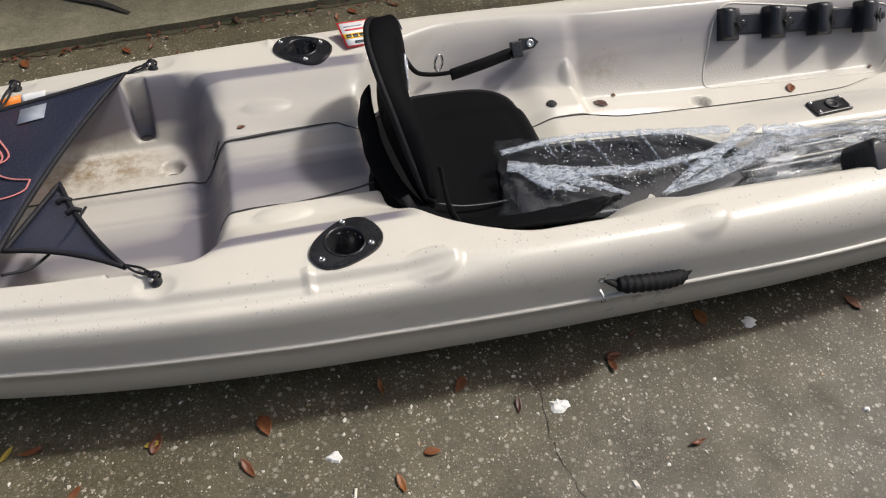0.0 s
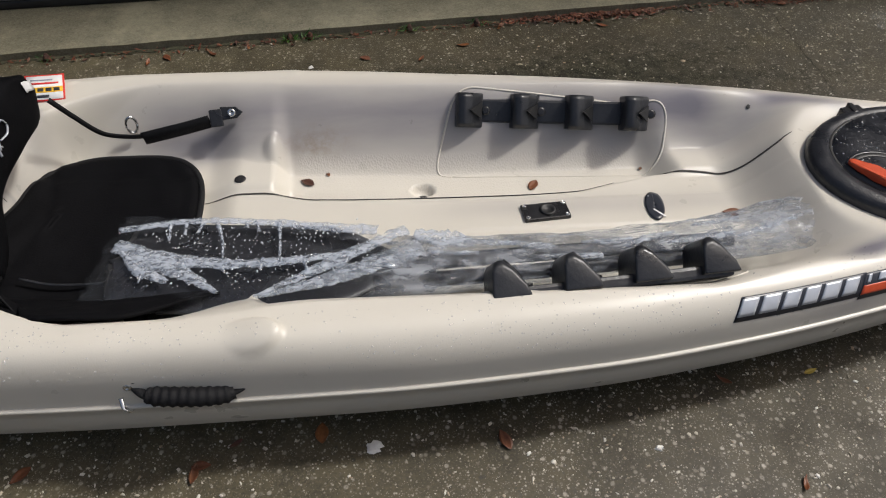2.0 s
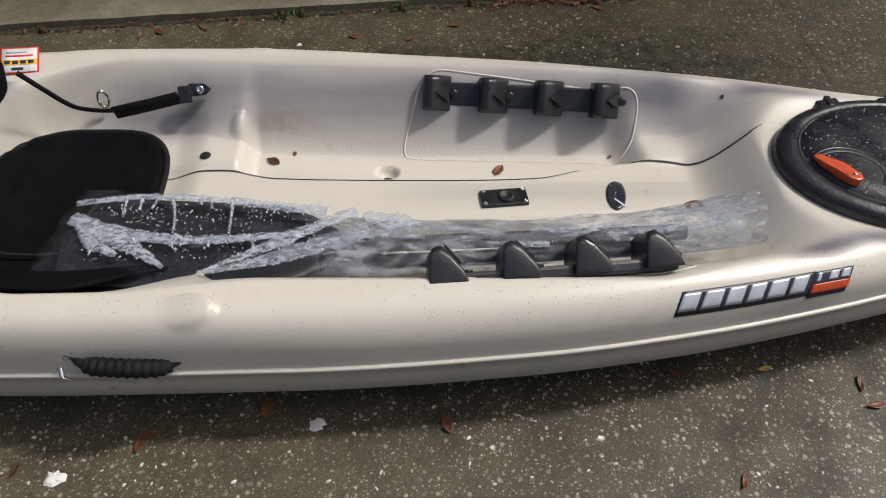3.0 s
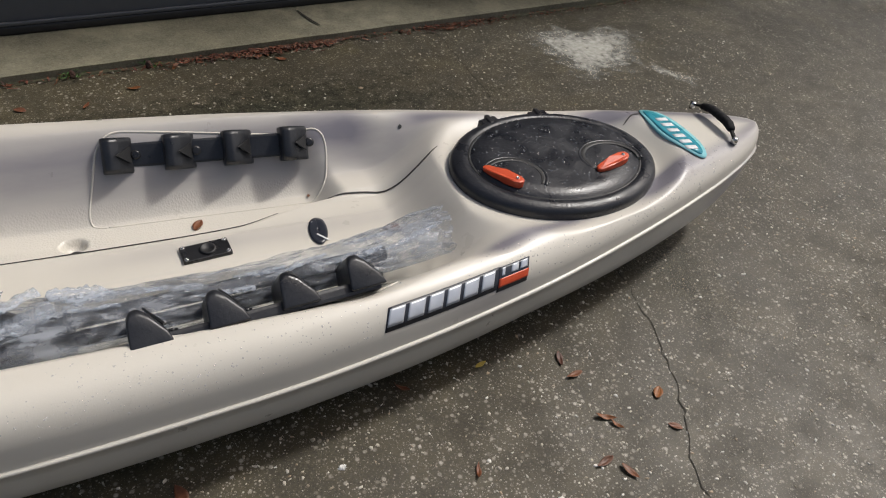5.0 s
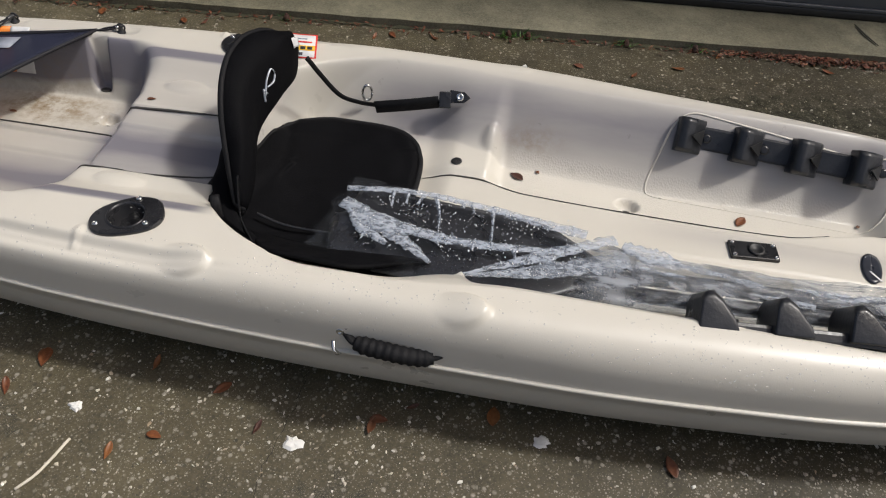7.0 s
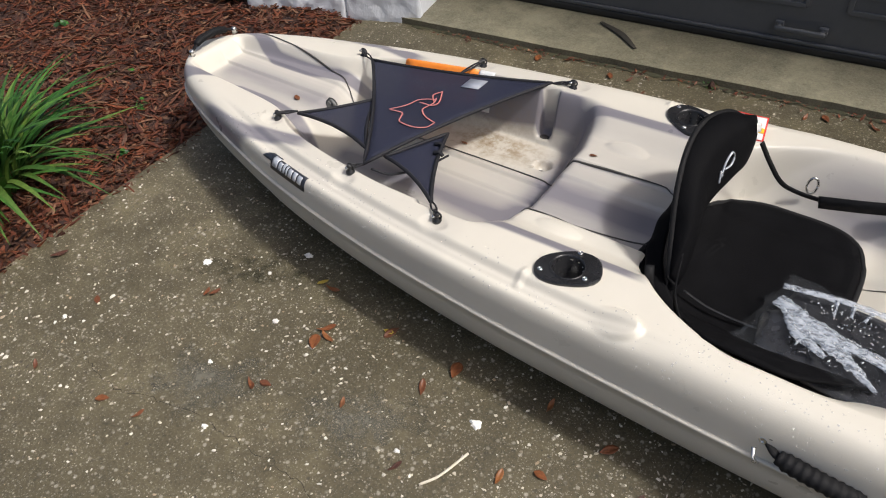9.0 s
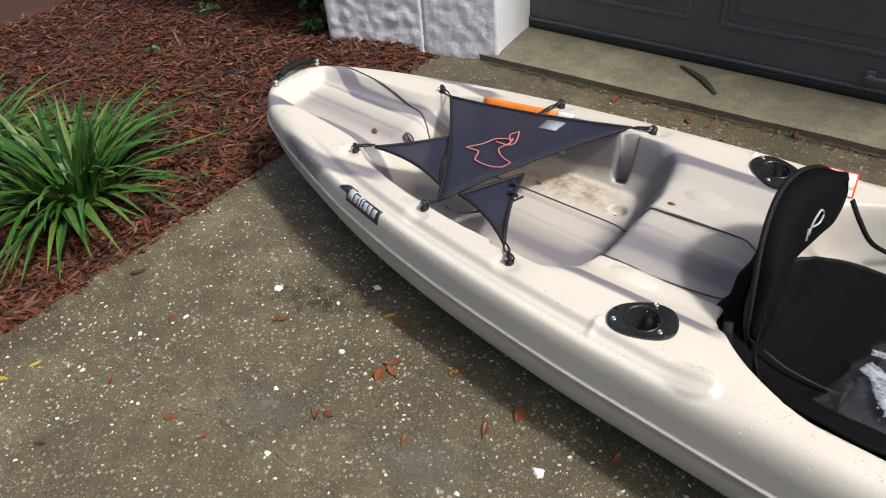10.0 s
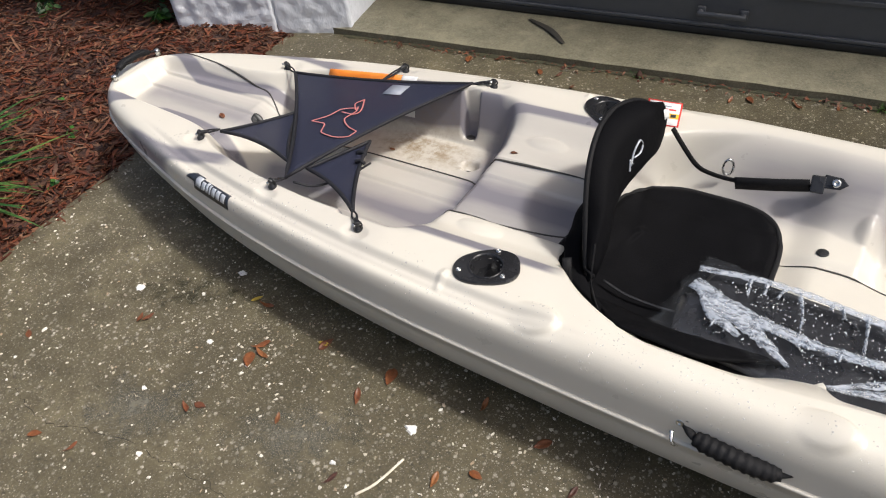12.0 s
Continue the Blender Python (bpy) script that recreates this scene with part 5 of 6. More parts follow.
# ---- seat ----
def build_seat():
    seat = thing("padded_seat", "padded black fabric kayak seat with high backrest set in the cockpit", "kayak seat")
    # cushion
    n, m = 40, 44
    g, th = np.zeros((n, m, 3)), np.zeros((n, m))
    for i, u in enumerate(np.linspace(-1, 1, n)):
        for j, v in enumerate(np.linspace(-1, 1, m)):
            # disc to rounded square
            r = max(abs(u), abs(v))
            ang = math.atan2(v, u)
            q = 2.3 if u < 0 and v > 0 else 4.2
            k = r / ((abs(math.cos(ang)) ** q + abs(math.sin(ang)) ** q) ** (1 / q))
            px, py = k * math.cos(ang), k * math.sin(ang)
            x = -0.312 + 0.180 * px + (0.012 * math.sin(5 * py + 0.6) if px < -0.5 else 0)
            y = -0.024 + 0.230 * py * (1 - 0.04 * px)
            ground_z = 0.170 + (0.055 if py < 0 else 0.016) * abs(py) ** 3 + (0.062 * abs(px) ** 2.2 * (1 - 0.65 * smooth01(-0.3, 0.5, py)) if px < 0 else 0.008 * px)
            rim = 0.010 * math.exp(-((r - 0.94) / 0.06) ** 2)
            quilt = -0.006 * math.exp(-((abs(py) - 0.72) / 0.05) ** 2) - 0.005 * math.exp(-((px + 0.62) / 0.06) ** 2)
            g[i, j] = (x, y, ground_z + 0.022 * (1 - r**8) + rim + quilt)
            th[i, j] = 0.030 * (1 - 0.7 * r**10)
    pad = sheet_solid("seat_pad", g, th, CLOTH, seat)
    edge = [g[i, 0] for i in range(n)] + [g[-1, j] for j in range(m)] + [g[i, -1] for i in range(n - 1, -1, -1)] + [g[0, j] for j in range(m - 1, -1, -1)]
    tube("piping", edge[::2], 0.0065, WEB, pad, n=0, seg=7)
    tube("stitch_line", [(-0.395, -0.165, 0.232), (-0.34, -0.172, 0.221), (-0.28, -0.170, 0.216), (-0.21, -0.160, 0.215)], 0.0026, RUBBER, pad, 24, 6, flat=0.5, label="grey piped seam")
    # side flap folded up against the near gunwale
    for side, x0, x1 in [(-1, -0.415, -0.055)]:
        flap = np.zeros((8, 30, 3))
        for i, u in enumerate(np.linspace(0, 1, 8)):
            for j, v in enumerate(np.linspace(0, 1, 30)):
                x = x0 + (x1 - x0) * v
                lift = smooth01(0, 0.3, v) * (1 - 0.85 * smooth01(0.62, 1.0, v))
                y = (0.205 if side > 0 else 0.215) + 0.098 * u * (lift if side < 0 else 0.35) - 0.01 * (1 - lift)
                flap[i, j] = (x, side * y, 0.217 + 0.072 * u ** 0.8 * (lift if side < 0 else 0.3) + 0.003 * math.sin(9 * v + 5 * u))
        sheet_solid("side_flap", flap, 0.006 * side, CLOTH, pad)
    # backrest: a slumped padded crescent, low at the near end, its wings wrapping forward
    n, m = 26, 56
    g, th = np.zeros((n, m, 3)), np.zeros((n, m))
    top = spline([-0.19, -0.15, -0.10, -0.05, 0.0, 0.05, 0.10, 0.14, 0.165], [0.275, 0.335, 0.402, 0.438, 0.456, 0.460, 0.451, 0.428, 0.392])
    low = spline([-0.19, -0.15, -0.10, -0.05, 0.0, 0.05, 0.10, 0.14, 0.165], [0.248, 0.262, 0.286, 0.302, 0.312, 0.322, 0.337, 0.352, 0.374])
    for i, u in enumerate(np.linspace(-1, 1, n)):
        for j, s in enumerate(np.linspace(-1, 1, m)):
            y = -0.0125 + 0.1775 * s
            z = float(low(y)) + (float(top(y)) - float(low(y))) * (u + 1) / 2
            x = -0.469 + (1.7 if y > 0 else 1.1) * y * y - 0.10 * (z - 0.36) + 0.012 * math.cos(1.5 * u)
            g[i, j] = (x, y, z)
            th[i, j] = (0.036 + 0.016 * smooth01(-0.4, 0.4, s)) * (1 - 0.8 * max(abs(s), abs(u)) ** 5)
    back = sheet_solid("backrest", g, th, CLOTH, seat)
    edge = [g[i, 0] for i in range(n)] + [g[-1, j] for j in range(m)] + [g[i, -1] for i in range(n - 1, -1, -1)]
    tube("piping", edge[::2], 0.006, WEB, back, n=0, seg=7)

    def on_back(s, u, off=0.0022):
        i, j = (u + 1) / 2 * (n - 1), (s + 1) / 2 * (m - 1)
        i0, j0 = int(min(i, n - 2)), int(min(j, m - 2))
        fi, fj = i - i0, j - j0
        p = (1 - fi) * ((1 - fj) * g[i0, j0] + fj * g[i0, j0 + 1]) + fi * ((1 - fj) * g[i0 + 1, j0] + fj * g[i0 + 1, j0 + 1])
        du, dv = g[i0 + 1, j0] - g[i0, j0], g[i0, j0 + 1] - g[i0, j0]
        nn = np.cross(du, dv)
        nn = nn / np.linalg.norm(nn)
        if nn[0] < 0:
            nn = -nn
        return p + nn * (off + th[i0, j0])
    gl = np.array([[on_back(s, u) for s in np.linspace(0.80, 0.92, 5)] for u in np.linspace(0.30, 0.62, 4)])
    sheet_solid("brand_tab", gl, 0.001, WHITE_STICKER, back, "small white woven tab")
    for pts in ([(0.00, 0.00), (0.08, 0.20), (0.24, 0.34), (0.28, 0.18), (0.20, 0.05), (0.08, 0.10)], [(-0.03, -0.10), (0.00, 0.16), (0.05, -0.02)]):
        tube("stitched_mark", [on_back(s, u, 0.003) for s, u in pts], 0.0022, SILVER, back, 20, 5, flat=0.5, label="silver stitched mark")
    # cover cloth hanging in folds from the back of the backrest to the cockpit's rear edge
    foot = resample([(-0.484, 0.085, 0.262), (-0.498, 0.030, 0.256), (-0.500, -0.03, 0.254), (-0.494, -0.10, 0.256), (-0.466, -0.185, 0.264), (-0.420, -0.240, 0.270), (-0.350, -0.276, 0.272)], 50)
    head = resample([(-0.470, 0.080, 0.330), (-0.474, 0.030, 0.318), (-0.474, -0.03, 0.306), (-0.464, -0.10, 0.288), (-0.440, -0.165, 0.268), (-0.400, -0.215, 0.255), (-0.340, -0.256, 0.246)], 50)
    skirt = np.zeros((12, 50, 3))
    for i, u in enumerate(np.linspace(0, 1, 12)):
        for j in range(50):
            fold = 0.002 * math.sin(0.6 * j + 2.2 * u) * math.sin(math.pi * u)
            skirt[i, j] = head[j] * (1 - u) + foot[j] * u + np.array([-0.012 * math.sin(math.pi * u) + fold, 0, 0])
    sheet_solid("back_cover", skirt, 0.004, CLOTH, seat)
    # bunched cover straps at the backrest's foot
    tube("hinge_strap", [(-0.458, -0.190, 0.285), (-0.440, -0.222, 0.262), (-0.400, -0.252, 0.250)], 0.009, WEB, seat, 14, 8, flat=0.4)
    tube("hinge_strap", [(-0.462, -0.17, 0.262), (-0.430, -0.20, 0.240), (-0.395, -0.225, 0.228)], 0.007, WEB, seat, 14, 8, flat=0.4)

    # side straps to the cockpit walls
    def band(name, pts, width, parent, mat=WEB, tilt=None, n2=28):
        p = resample(pts, n2)
        t, s, u = frames_along(p)
        g2 = np.stack([p - u * width / 2, p + u * width / 2], 0)
        return sheet_solid(name, g2, 0.0022, mat, parent)
    strap = band("strap", [(-0.395, 0.175, 0.360), (-0.375, 0.205, 0.300), (-0.335, 0.232, 0.235), (-0.285, 0.240, 0.222), (-0.235, 0.238, 0.226)], 0.010, seat)
    band("strap_webbing", [(-0.265, 0.232, 0.222), (-0.20, 0.236, 0.236), (-0.125, 0.247, 0.250)], 0.030, seat)
    M = Matrix.Translation((-0.112, 0.248, 0.256)) @ pose(0, 0, 0, 55, 0, 10)
    bm = bmesh.new()
    box(bm, (0.026, 0.036, 0.012), M, 0.003)
    part("buckle", bm, BLACK, strap, "black plastic buckle", smooth=False)
    bm = bmesh.new()
    prism(bm, [(-0.020, -0.014), (0.012, -0.012), (0.026, 0.0), (0.012, 0.012), (-0.020, 0.014)], -0.003, 0.004, bevel=0.002)
    bmesh.ops.transform(bm, matrix=Matrix.Translation((-0.083, 0.257, 0.262)) @ pose(0, 0, 0, 55, 0, 6), verts=bm.verts)
    part("strap_tab", bm, BLACK, strap, smooth=False)
    screw("bolt", Matrix.Translation((-0.080, 0.252, 0.266)) @ pose(0, 0, 0, 55, 0, 0), strap, 0.009)
    tube("d_ring", [np.array((-0.288, 0.252, 0.242)) + np.array((0.010 * math.cos(t), 0.004 * math.cos(t), 0.020 * math.sin(t))) for t in np.linspace(0, 6.28, 20)], 0.003, STEEL, strap, n=0, seg=6)
    band("strap", [(-0.400, -0.200, 0.350), (-0.39, -0.235, 0.290), (-0.36, -0.262, 0.235)], 0.014, seat)


build_seat()


# price ticket on the far gunwale behind the backrest
ticket = thing("price_ticket", "red-edged white and yellow paper price ticket hanging by the seat", "price tag")
_o, _u, _v = Vector((-0.484, 0.262, 0.299)), Vector((0.072, 0.018, -0.010)), Vector((-0.012, 0.062, 0.022))


def ticket_field(name, a, b, c, d, mat, lift, label=""):
    n = _u.cross(_v).normalized()
    q = np.array([[_o + _u * x + _v * y + n * (lift + 0.004 * x * x) for y in np.linspace(c, d, 3)] for x in np.linspace(a, b, 5)])
    return sheet_solid(name, q, 0.0008, mat, ticket, label)


ticket_field("card", 0, 1, 0, 1, RED_STICKER, 0, "red card edge")
ticket_field("card_face", 0.05, 0.95, 0.04, 0.94, WHITE_STICKER, 0.0012)
ticket_field("yellow_band", 0.05, 0.95, 0.30, 0.50, YELLOW_STICKER, 0.0020)
for k in range(4):
    ticket_field("print_bar", 0.12 + 0.2 * k, 0.27 + 0.2 * k, 0.34, 0.46, INK, 0.0028)
ticket_field("print_bar", 0.15, 0.85, 0.62, 0.68, RED_STICKER, 0.0020)
ticket_field("print_bar", 0.15, 0.70, 0.76, 0.80, GREY_PRINT, 0.0020)
ticket_field("print_bar", 0.30, 0.60, 0.10, 0.20, INK, 0.0020)


# ---- paddle in its bag ----
def build_paddle():
    paddle = thing("kayak_paddle", "black two-piece kayak paddle lying in the cockpit inside a clear bag", "paddle")
    n, m = 40, 18
    g = np.zeros((n, m, 3))
    for i, u in enumerate(np.linspace(0, 1, n)):
        half = 0.103 * (min(1, u / 0.04) ** 0.35) * (1 - 0.80 * smooth01(0.66, 1.0, u)) + 0.002
        c = np.array([-0.250, -0.138, 0.236]) * (1 - u) + np.array([0.285, -0.166, 0.234]) * u
        for j, s in enumerate(np.linspace(-1, 1, m)):
            g[i, j] = c + np.array([0.010 * s, half * s, -0.012 + 0.010 * (1 - s * s) + 0.010 * s * 0 - 0.006 * u])
            g[i, j, 2] += 0.006 * math.exp(-(s / 0.12) ** 2)
    sheet_solid("blade", g, 0.006, PADDLE, paddle)
    under = g + np.array([0.035, -0.022, -0.017])
    sheet_solid("blade", under, 0.006, PADDLE, paddle)
    tube("shaft", [(0.18, -0.170, 0.226), (0.45, -0.160, 0.228), (0.86, -0.150, 0.236)], 0.0145, PADDLE, paddle, 20, 12)
    tube("shaft", [(0.05, -0.195, 0.208), (0.35, -0.190, 0.210), (0.80, -0.170, 0.216)], 0.0145, PADDLE, paddle, 20, 12)
    tube("drip_ring", [(0.300, -0.1655, 0.2265), (0.312, -0.165, 0.2267)], 0.024, BLACK, paddle, 4, 14)


build_paddle()


# main creases and painted highlights: course on the plan, width at start, middle and end, whiteness
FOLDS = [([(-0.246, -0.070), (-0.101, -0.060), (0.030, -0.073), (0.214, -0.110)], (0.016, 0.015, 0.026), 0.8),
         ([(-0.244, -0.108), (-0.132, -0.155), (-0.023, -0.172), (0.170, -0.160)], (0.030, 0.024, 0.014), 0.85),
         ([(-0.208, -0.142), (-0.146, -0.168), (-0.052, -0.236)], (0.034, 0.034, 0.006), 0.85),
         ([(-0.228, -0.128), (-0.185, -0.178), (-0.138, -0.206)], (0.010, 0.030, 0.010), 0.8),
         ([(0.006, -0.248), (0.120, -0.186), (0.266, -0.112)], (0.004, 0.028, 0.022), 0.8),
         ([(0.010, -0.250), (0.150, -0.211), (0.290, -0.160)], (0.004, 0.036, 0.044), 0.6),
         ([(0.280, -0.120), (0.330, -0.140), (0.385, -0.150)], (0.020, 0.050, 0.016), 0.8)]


def small_folds():
    """Short runs below the two long creases, and lengthwise creases towards the tail."""
    rnd = random.Random(12)
    out = []
    for k in range(13):
        x = -0.175 + 0.021 * k + rnd.uniform(-0.008, 0.008)
        y0 = -0.066 - 0.10 * max(0.0, x) if k % 3 else -0.160
        ln, lean = rnd.choice((0.018, 0.03, 0.045, 0.09) if k % 3 else (0.03, 0.045)), rnd.uniform(-0.25, 0.25)
        out.append(([(x, y0), (x + lean * ln, y0 - 0.5 * ln), (x + 1.4 * lean * ln, y0 - ln)], (0.009, 0.005, rnd.uniform(0.002, 0.008)), 0.8))
    for k in range(9):
        x = 0.30 + 0.068 * k
        y, dy = -0.165 + rnd.uniform(-0.03, 0.035), rnd.uniform(-0.02, 0.025)
        ln = rnd.uniform(0.07, 0.14)
        out.append(([(x, y), (x + 0.5 * ln, y + 0.6 * dy), (min(x + ln, 0.965), y + dy)], (0.005, rnd.uniform(0.008, 0.022), rnd.uniform(0.004, 0.02)), rnd.uniform(0.45, 0.75)))
    return out


def build_bag():
    bag = thing("plastic_bag", "wrinkled clear plastic bag wet with drops wrapped round the paddle", "plastic bag")
    n, m = 150, 72
    cy = spline([-0.27, 0.0, 0.2, 0.45, 0.7, 0.98], [-0.125, -0.160, -0.176, -0.172, -0.160, -0.146])
    cz = spline([-0.27, 0.0, 0.2, 0.5, 0.8, 0.98], [0.232, 0.228, 0.226, 0.226, 0.238, 0.262])
    hw = spline([-0.27, -0.20, 0.05, 0.18, 0.24, 0.40, 0.65, 0.85, 0.98], [0.098, 0.106, 0.108, 0.086, 0.068, 0.058, 0.048, 0.050, 0.056])
    hh = spline([-0.27, -0.15, 0.1, 0.24, 0.4, 0.65, 0.85, 0.98], [0.006, 0.016, 0.020, 0.028, 0.026, 0.026, 0.030, 0.040])
    verts, faces, milk = [], [], []
    for i, u in enumerate(np.linspace(0, 1, n)):
        x = -0.262 + 1.245 * u
        for j in range(m):
            a = 2 * math.pi * j / m
            w1 = noise.noise((x * 9, math.cos(a) * 1.7, math.sin(a) * 1.7 + 3))
            w2 = noise.noise((x * 26 + math.cos(a) * 6, math.cos(a) * 5, math.sin(a) * 5))
            ridge = 1 - abs(noise.noise((x * 7 - math.cos(a) * 3.2, math.cos(a) * 2.4 + x * 2, 8.0))) * 2
            r = 1 + 0.10 * w1 + 0.07 * w2
            end = 0.012 * noise.noise((math.cos(a) * 4, math.sin(a) * 4, 1.0 if u < 0.5 else 5.0)) * (1 if u in (0.0, 1.0) else 0)
            px = x + end + (0.018 * math.cos(a) if u < 0.1 else 0)
            pz = float(cz(x)) + float(hh(x)) * r * math.sin(a) + 0.007 * ridge * (0.4 + abs(math.sin(a))) + 0.004 * w2
            py = float(cy(x)) + float(hw(x)) * r * math.cos(a)
            verts.append((px, py, pz))
            milk.append(0.40 * smooth01(0.16, 0.28, x) + 0.28 * smooth01(0.7, 0.9, x) + 0.30 * math.exp(-((x - 0.27) / 0.05) ** 2) + 0.45 * max(0, ridge - 0.80) / 0.2 * smooth01(0.1, 0.25, x))
    for i in range(n - 1):
        for j in range(m):
            faces.append((i * m + j, i * m + (j + 1) % m, (i + 1) * m + (j + 1) % m, (i + 1) * m + j))
    me = bpy.data.meshes.new("film")
    me.from_pydata([tuple(map(float, v)) for v in verts], [], faces)
    me.polygons.foreach_set("use_smooth", [True] * len(me.polygons))
    at = me.attributes.new("milk", 'FLOAT', 'POINT')
    at.data.foreach_set("value", np.clip(np.array(milk, np.float32), 0, 1))
    me.materials.append(FILM)
    ob = new("film", me)
    ob.parent = bag
    # creases and runs of water that whiten the film, and highlights painted pale, with torn edges and a sharp ridge
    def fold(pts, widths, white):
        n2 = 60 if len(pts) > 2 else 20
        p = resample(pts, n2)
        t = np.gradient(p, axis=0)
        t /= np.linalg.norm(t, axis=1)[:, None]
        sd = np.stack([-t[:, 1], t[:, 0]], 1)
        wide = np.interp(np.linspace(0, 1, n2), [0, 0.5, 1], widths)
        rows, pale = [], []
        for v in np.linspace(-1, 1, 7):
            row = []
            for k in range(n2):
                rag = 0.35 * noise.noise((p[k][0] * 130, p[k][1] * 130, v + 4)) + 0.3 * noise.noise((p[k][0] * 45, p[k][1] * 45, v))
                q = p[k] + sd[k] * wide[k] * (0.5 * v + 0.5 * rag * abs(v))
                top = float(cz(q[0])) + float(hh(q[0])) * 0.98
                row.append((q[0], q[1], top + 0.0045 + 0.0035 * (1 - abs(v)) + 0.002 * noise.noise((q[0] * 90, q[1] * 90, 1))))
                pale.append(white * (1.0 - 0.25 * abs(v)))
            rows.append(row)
        ob2 = sheet_solid("painted_crease", np.array(rows), 0.0004, MILKY_GLINT, bag)
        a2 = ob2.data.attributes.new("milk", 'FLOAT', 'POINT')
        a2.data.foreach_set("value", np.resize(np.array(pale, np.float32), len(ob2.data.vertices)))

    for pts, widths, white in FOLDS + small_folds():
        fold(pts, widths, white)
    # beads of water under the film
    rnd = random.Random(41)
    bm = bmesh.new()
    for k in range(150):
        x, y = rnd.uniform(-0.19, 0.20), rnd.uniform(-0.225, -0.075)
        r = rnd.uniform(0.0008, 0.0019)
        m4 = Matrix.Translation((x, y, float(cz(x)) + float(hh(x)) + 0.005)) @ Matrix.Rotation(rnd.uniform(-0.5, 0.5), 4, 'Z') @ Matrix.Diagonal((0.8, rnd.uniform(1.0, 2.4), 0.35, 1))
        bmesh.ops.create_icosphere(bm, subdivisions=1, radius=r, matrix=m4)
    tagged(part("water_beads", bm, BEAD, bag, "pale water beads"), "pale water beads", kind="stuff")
    # torn corner of the bag's mouth
    g = np.array([[(-0.268 - 0.030 * u * (1 - v), -0.205 - 0.015 * u + 0.045 * v, 0.226 - 0.008 * u + 0.004 * math.sin(5 * v)) for v in np.linspace(0, 1, 5)] for u in np.linspace(0, 1, 5)])
    sheet_solid("film_corner", g, 0.0006, FILM, bag)


build_bag()


# ---- leaf litter, scraps, plants ----
def leaf_mesh(name, curl, twist, wide, mat, seed, stalk=True):
    rnd = random.Random(seed)
    n, m = 12, 5
    g = np.zeros((n, m, 3))
    for i, u in enumerate(np.linspace(0, 1, n)):
        half = wide * math.sin(math.pi * min(1, u * 0.97 + 0.02)) ** 0.8 * (1.15 - 0.5 * u)
        for j, v in enumerate(np.linspace(-1, 1, m)):
            a = twist * (u - 0.5)
            y, z = half * v, abs(v) * half * 0.45 + curl * (u - 0.5) ** 2
            g[i, j] = ((u - 0.5), y * math.cos(a) - z * math.sin(a), y * math.sin(a) + z * math.cos(a) + 0.02 * rnd.random())
    g[..., 2] -= g[..., 2].min() - 0.015
    ob = sheet_solid(name, g, 0.012, mat)
    me = ob.data
    bpy.data.objects.remove(ob)
    return me


LEAVES = [leaf_mesh("dead_leaf", c, t, w, LEAF, k) for k, (c, t, w) in enumerate(((0.5, 0.5, 0.20), (0.2, -0.6, 0.26), (0.9, 0.9, 0.16), (0.1, 0.3, 0.30)))]
YELLOWS = [leaf_mesh("yellow_leaf", 0.3, 0.4, 0.20, LEAF_YELLOW, 9)]


def put_leaf(name, me, x, y, z, size, turn, label, cat="leaf", group="fallen leaves", tilt=(0, 0)):
    ob = new(name, me)
    ob.matrix_world = Matrix.LocRotScale((x, y, z), Euler((radians(tilt[0]), radians(tilt[1]), radians(turn))), (size, size, size))
    return tagged(ob, label, cat, group)


rnd = random.Random(31)
SPOTS = [(-1.503, -1.090), (-1.338, -0.875), (-1.239, -0.859), (-1.095, -0.674), (-1.072, -0.655), (-1.389, -0.541), (-1.372, -0.530), (-1.062, -0.514),
         (-1.045, -0.490), (-1.065, -0.470), (-0.934, -0.400), (-0.902, -0.602), (-0.787, -0.482), (-0.754, -0.408), (-1.137, -0.371),
         (-1.542, -0.904), (-1.600, -0.703), (-1.824, -0.658), (-0.546, -0.567), (-0.484, -0.522), (-0.721, -0.659), (-0.545, -0.380),
         (-0.404, -0.405), (-0.313, -0.470), (-0.115, -0.424), (-0.105, -0.410), (-0.032, -0.611), (-0.052, -0.372), (0.424, -0.397)]
SPOTS2 = [(1.220, -0.378), (1.212, -0.33), (1.372, -0.472), (1.227, -0.492), (1.240, -0.515), (1.355, -0.555), (1.170, -0.580), (1.205, -0.614), (0.10, -0.36), (0.86, -0.30), (0.93, -0.52),
          (0.911, 1.090), (0.493, 0.949), (0.362, 0.878), (0.195, 0.888), (-0.431, 0.889), (-0.253, 0.933), (-0.380, 0.915), (0.882, 1.078), (0.950, 1.051),
          (-1.277, 0.820), (-1.185, 0.855), (-0.956, 0.836), (-1.020, 0.832), (-0.886, 0.787), (1.672, 1.180), (1.60, 1.17), (-0.15, 0.96), (0.62, 1.05)]
for k, (x, y) in enumerate(SPOTS + SPOTS2):
    put_leaf("dead_leaf", LEAVES[(k * 7 + k // 3) % 4], x, y, 0.0015, rnd.uniform(0.028, 0.046), rnd.uniform(0, 360),
             "curled wet red-brown leaf on the driveway concrete", tilt=(rnd.uniform(-8, 8), rnd.uniform(-6, 6)))
for x, y, a in ((-1.732, -0.991, 80), (-0.939, -0.401, 10), (1.040, -0.293, 20), (-1.173, -0.365, 60), (-1.75, -1.06, 30)):
    put_leaf("yellow_leaf", YELLOWS[0], x, y, 0.0015, 0.030, a, "small yellowed leaf on the driveway concrete")
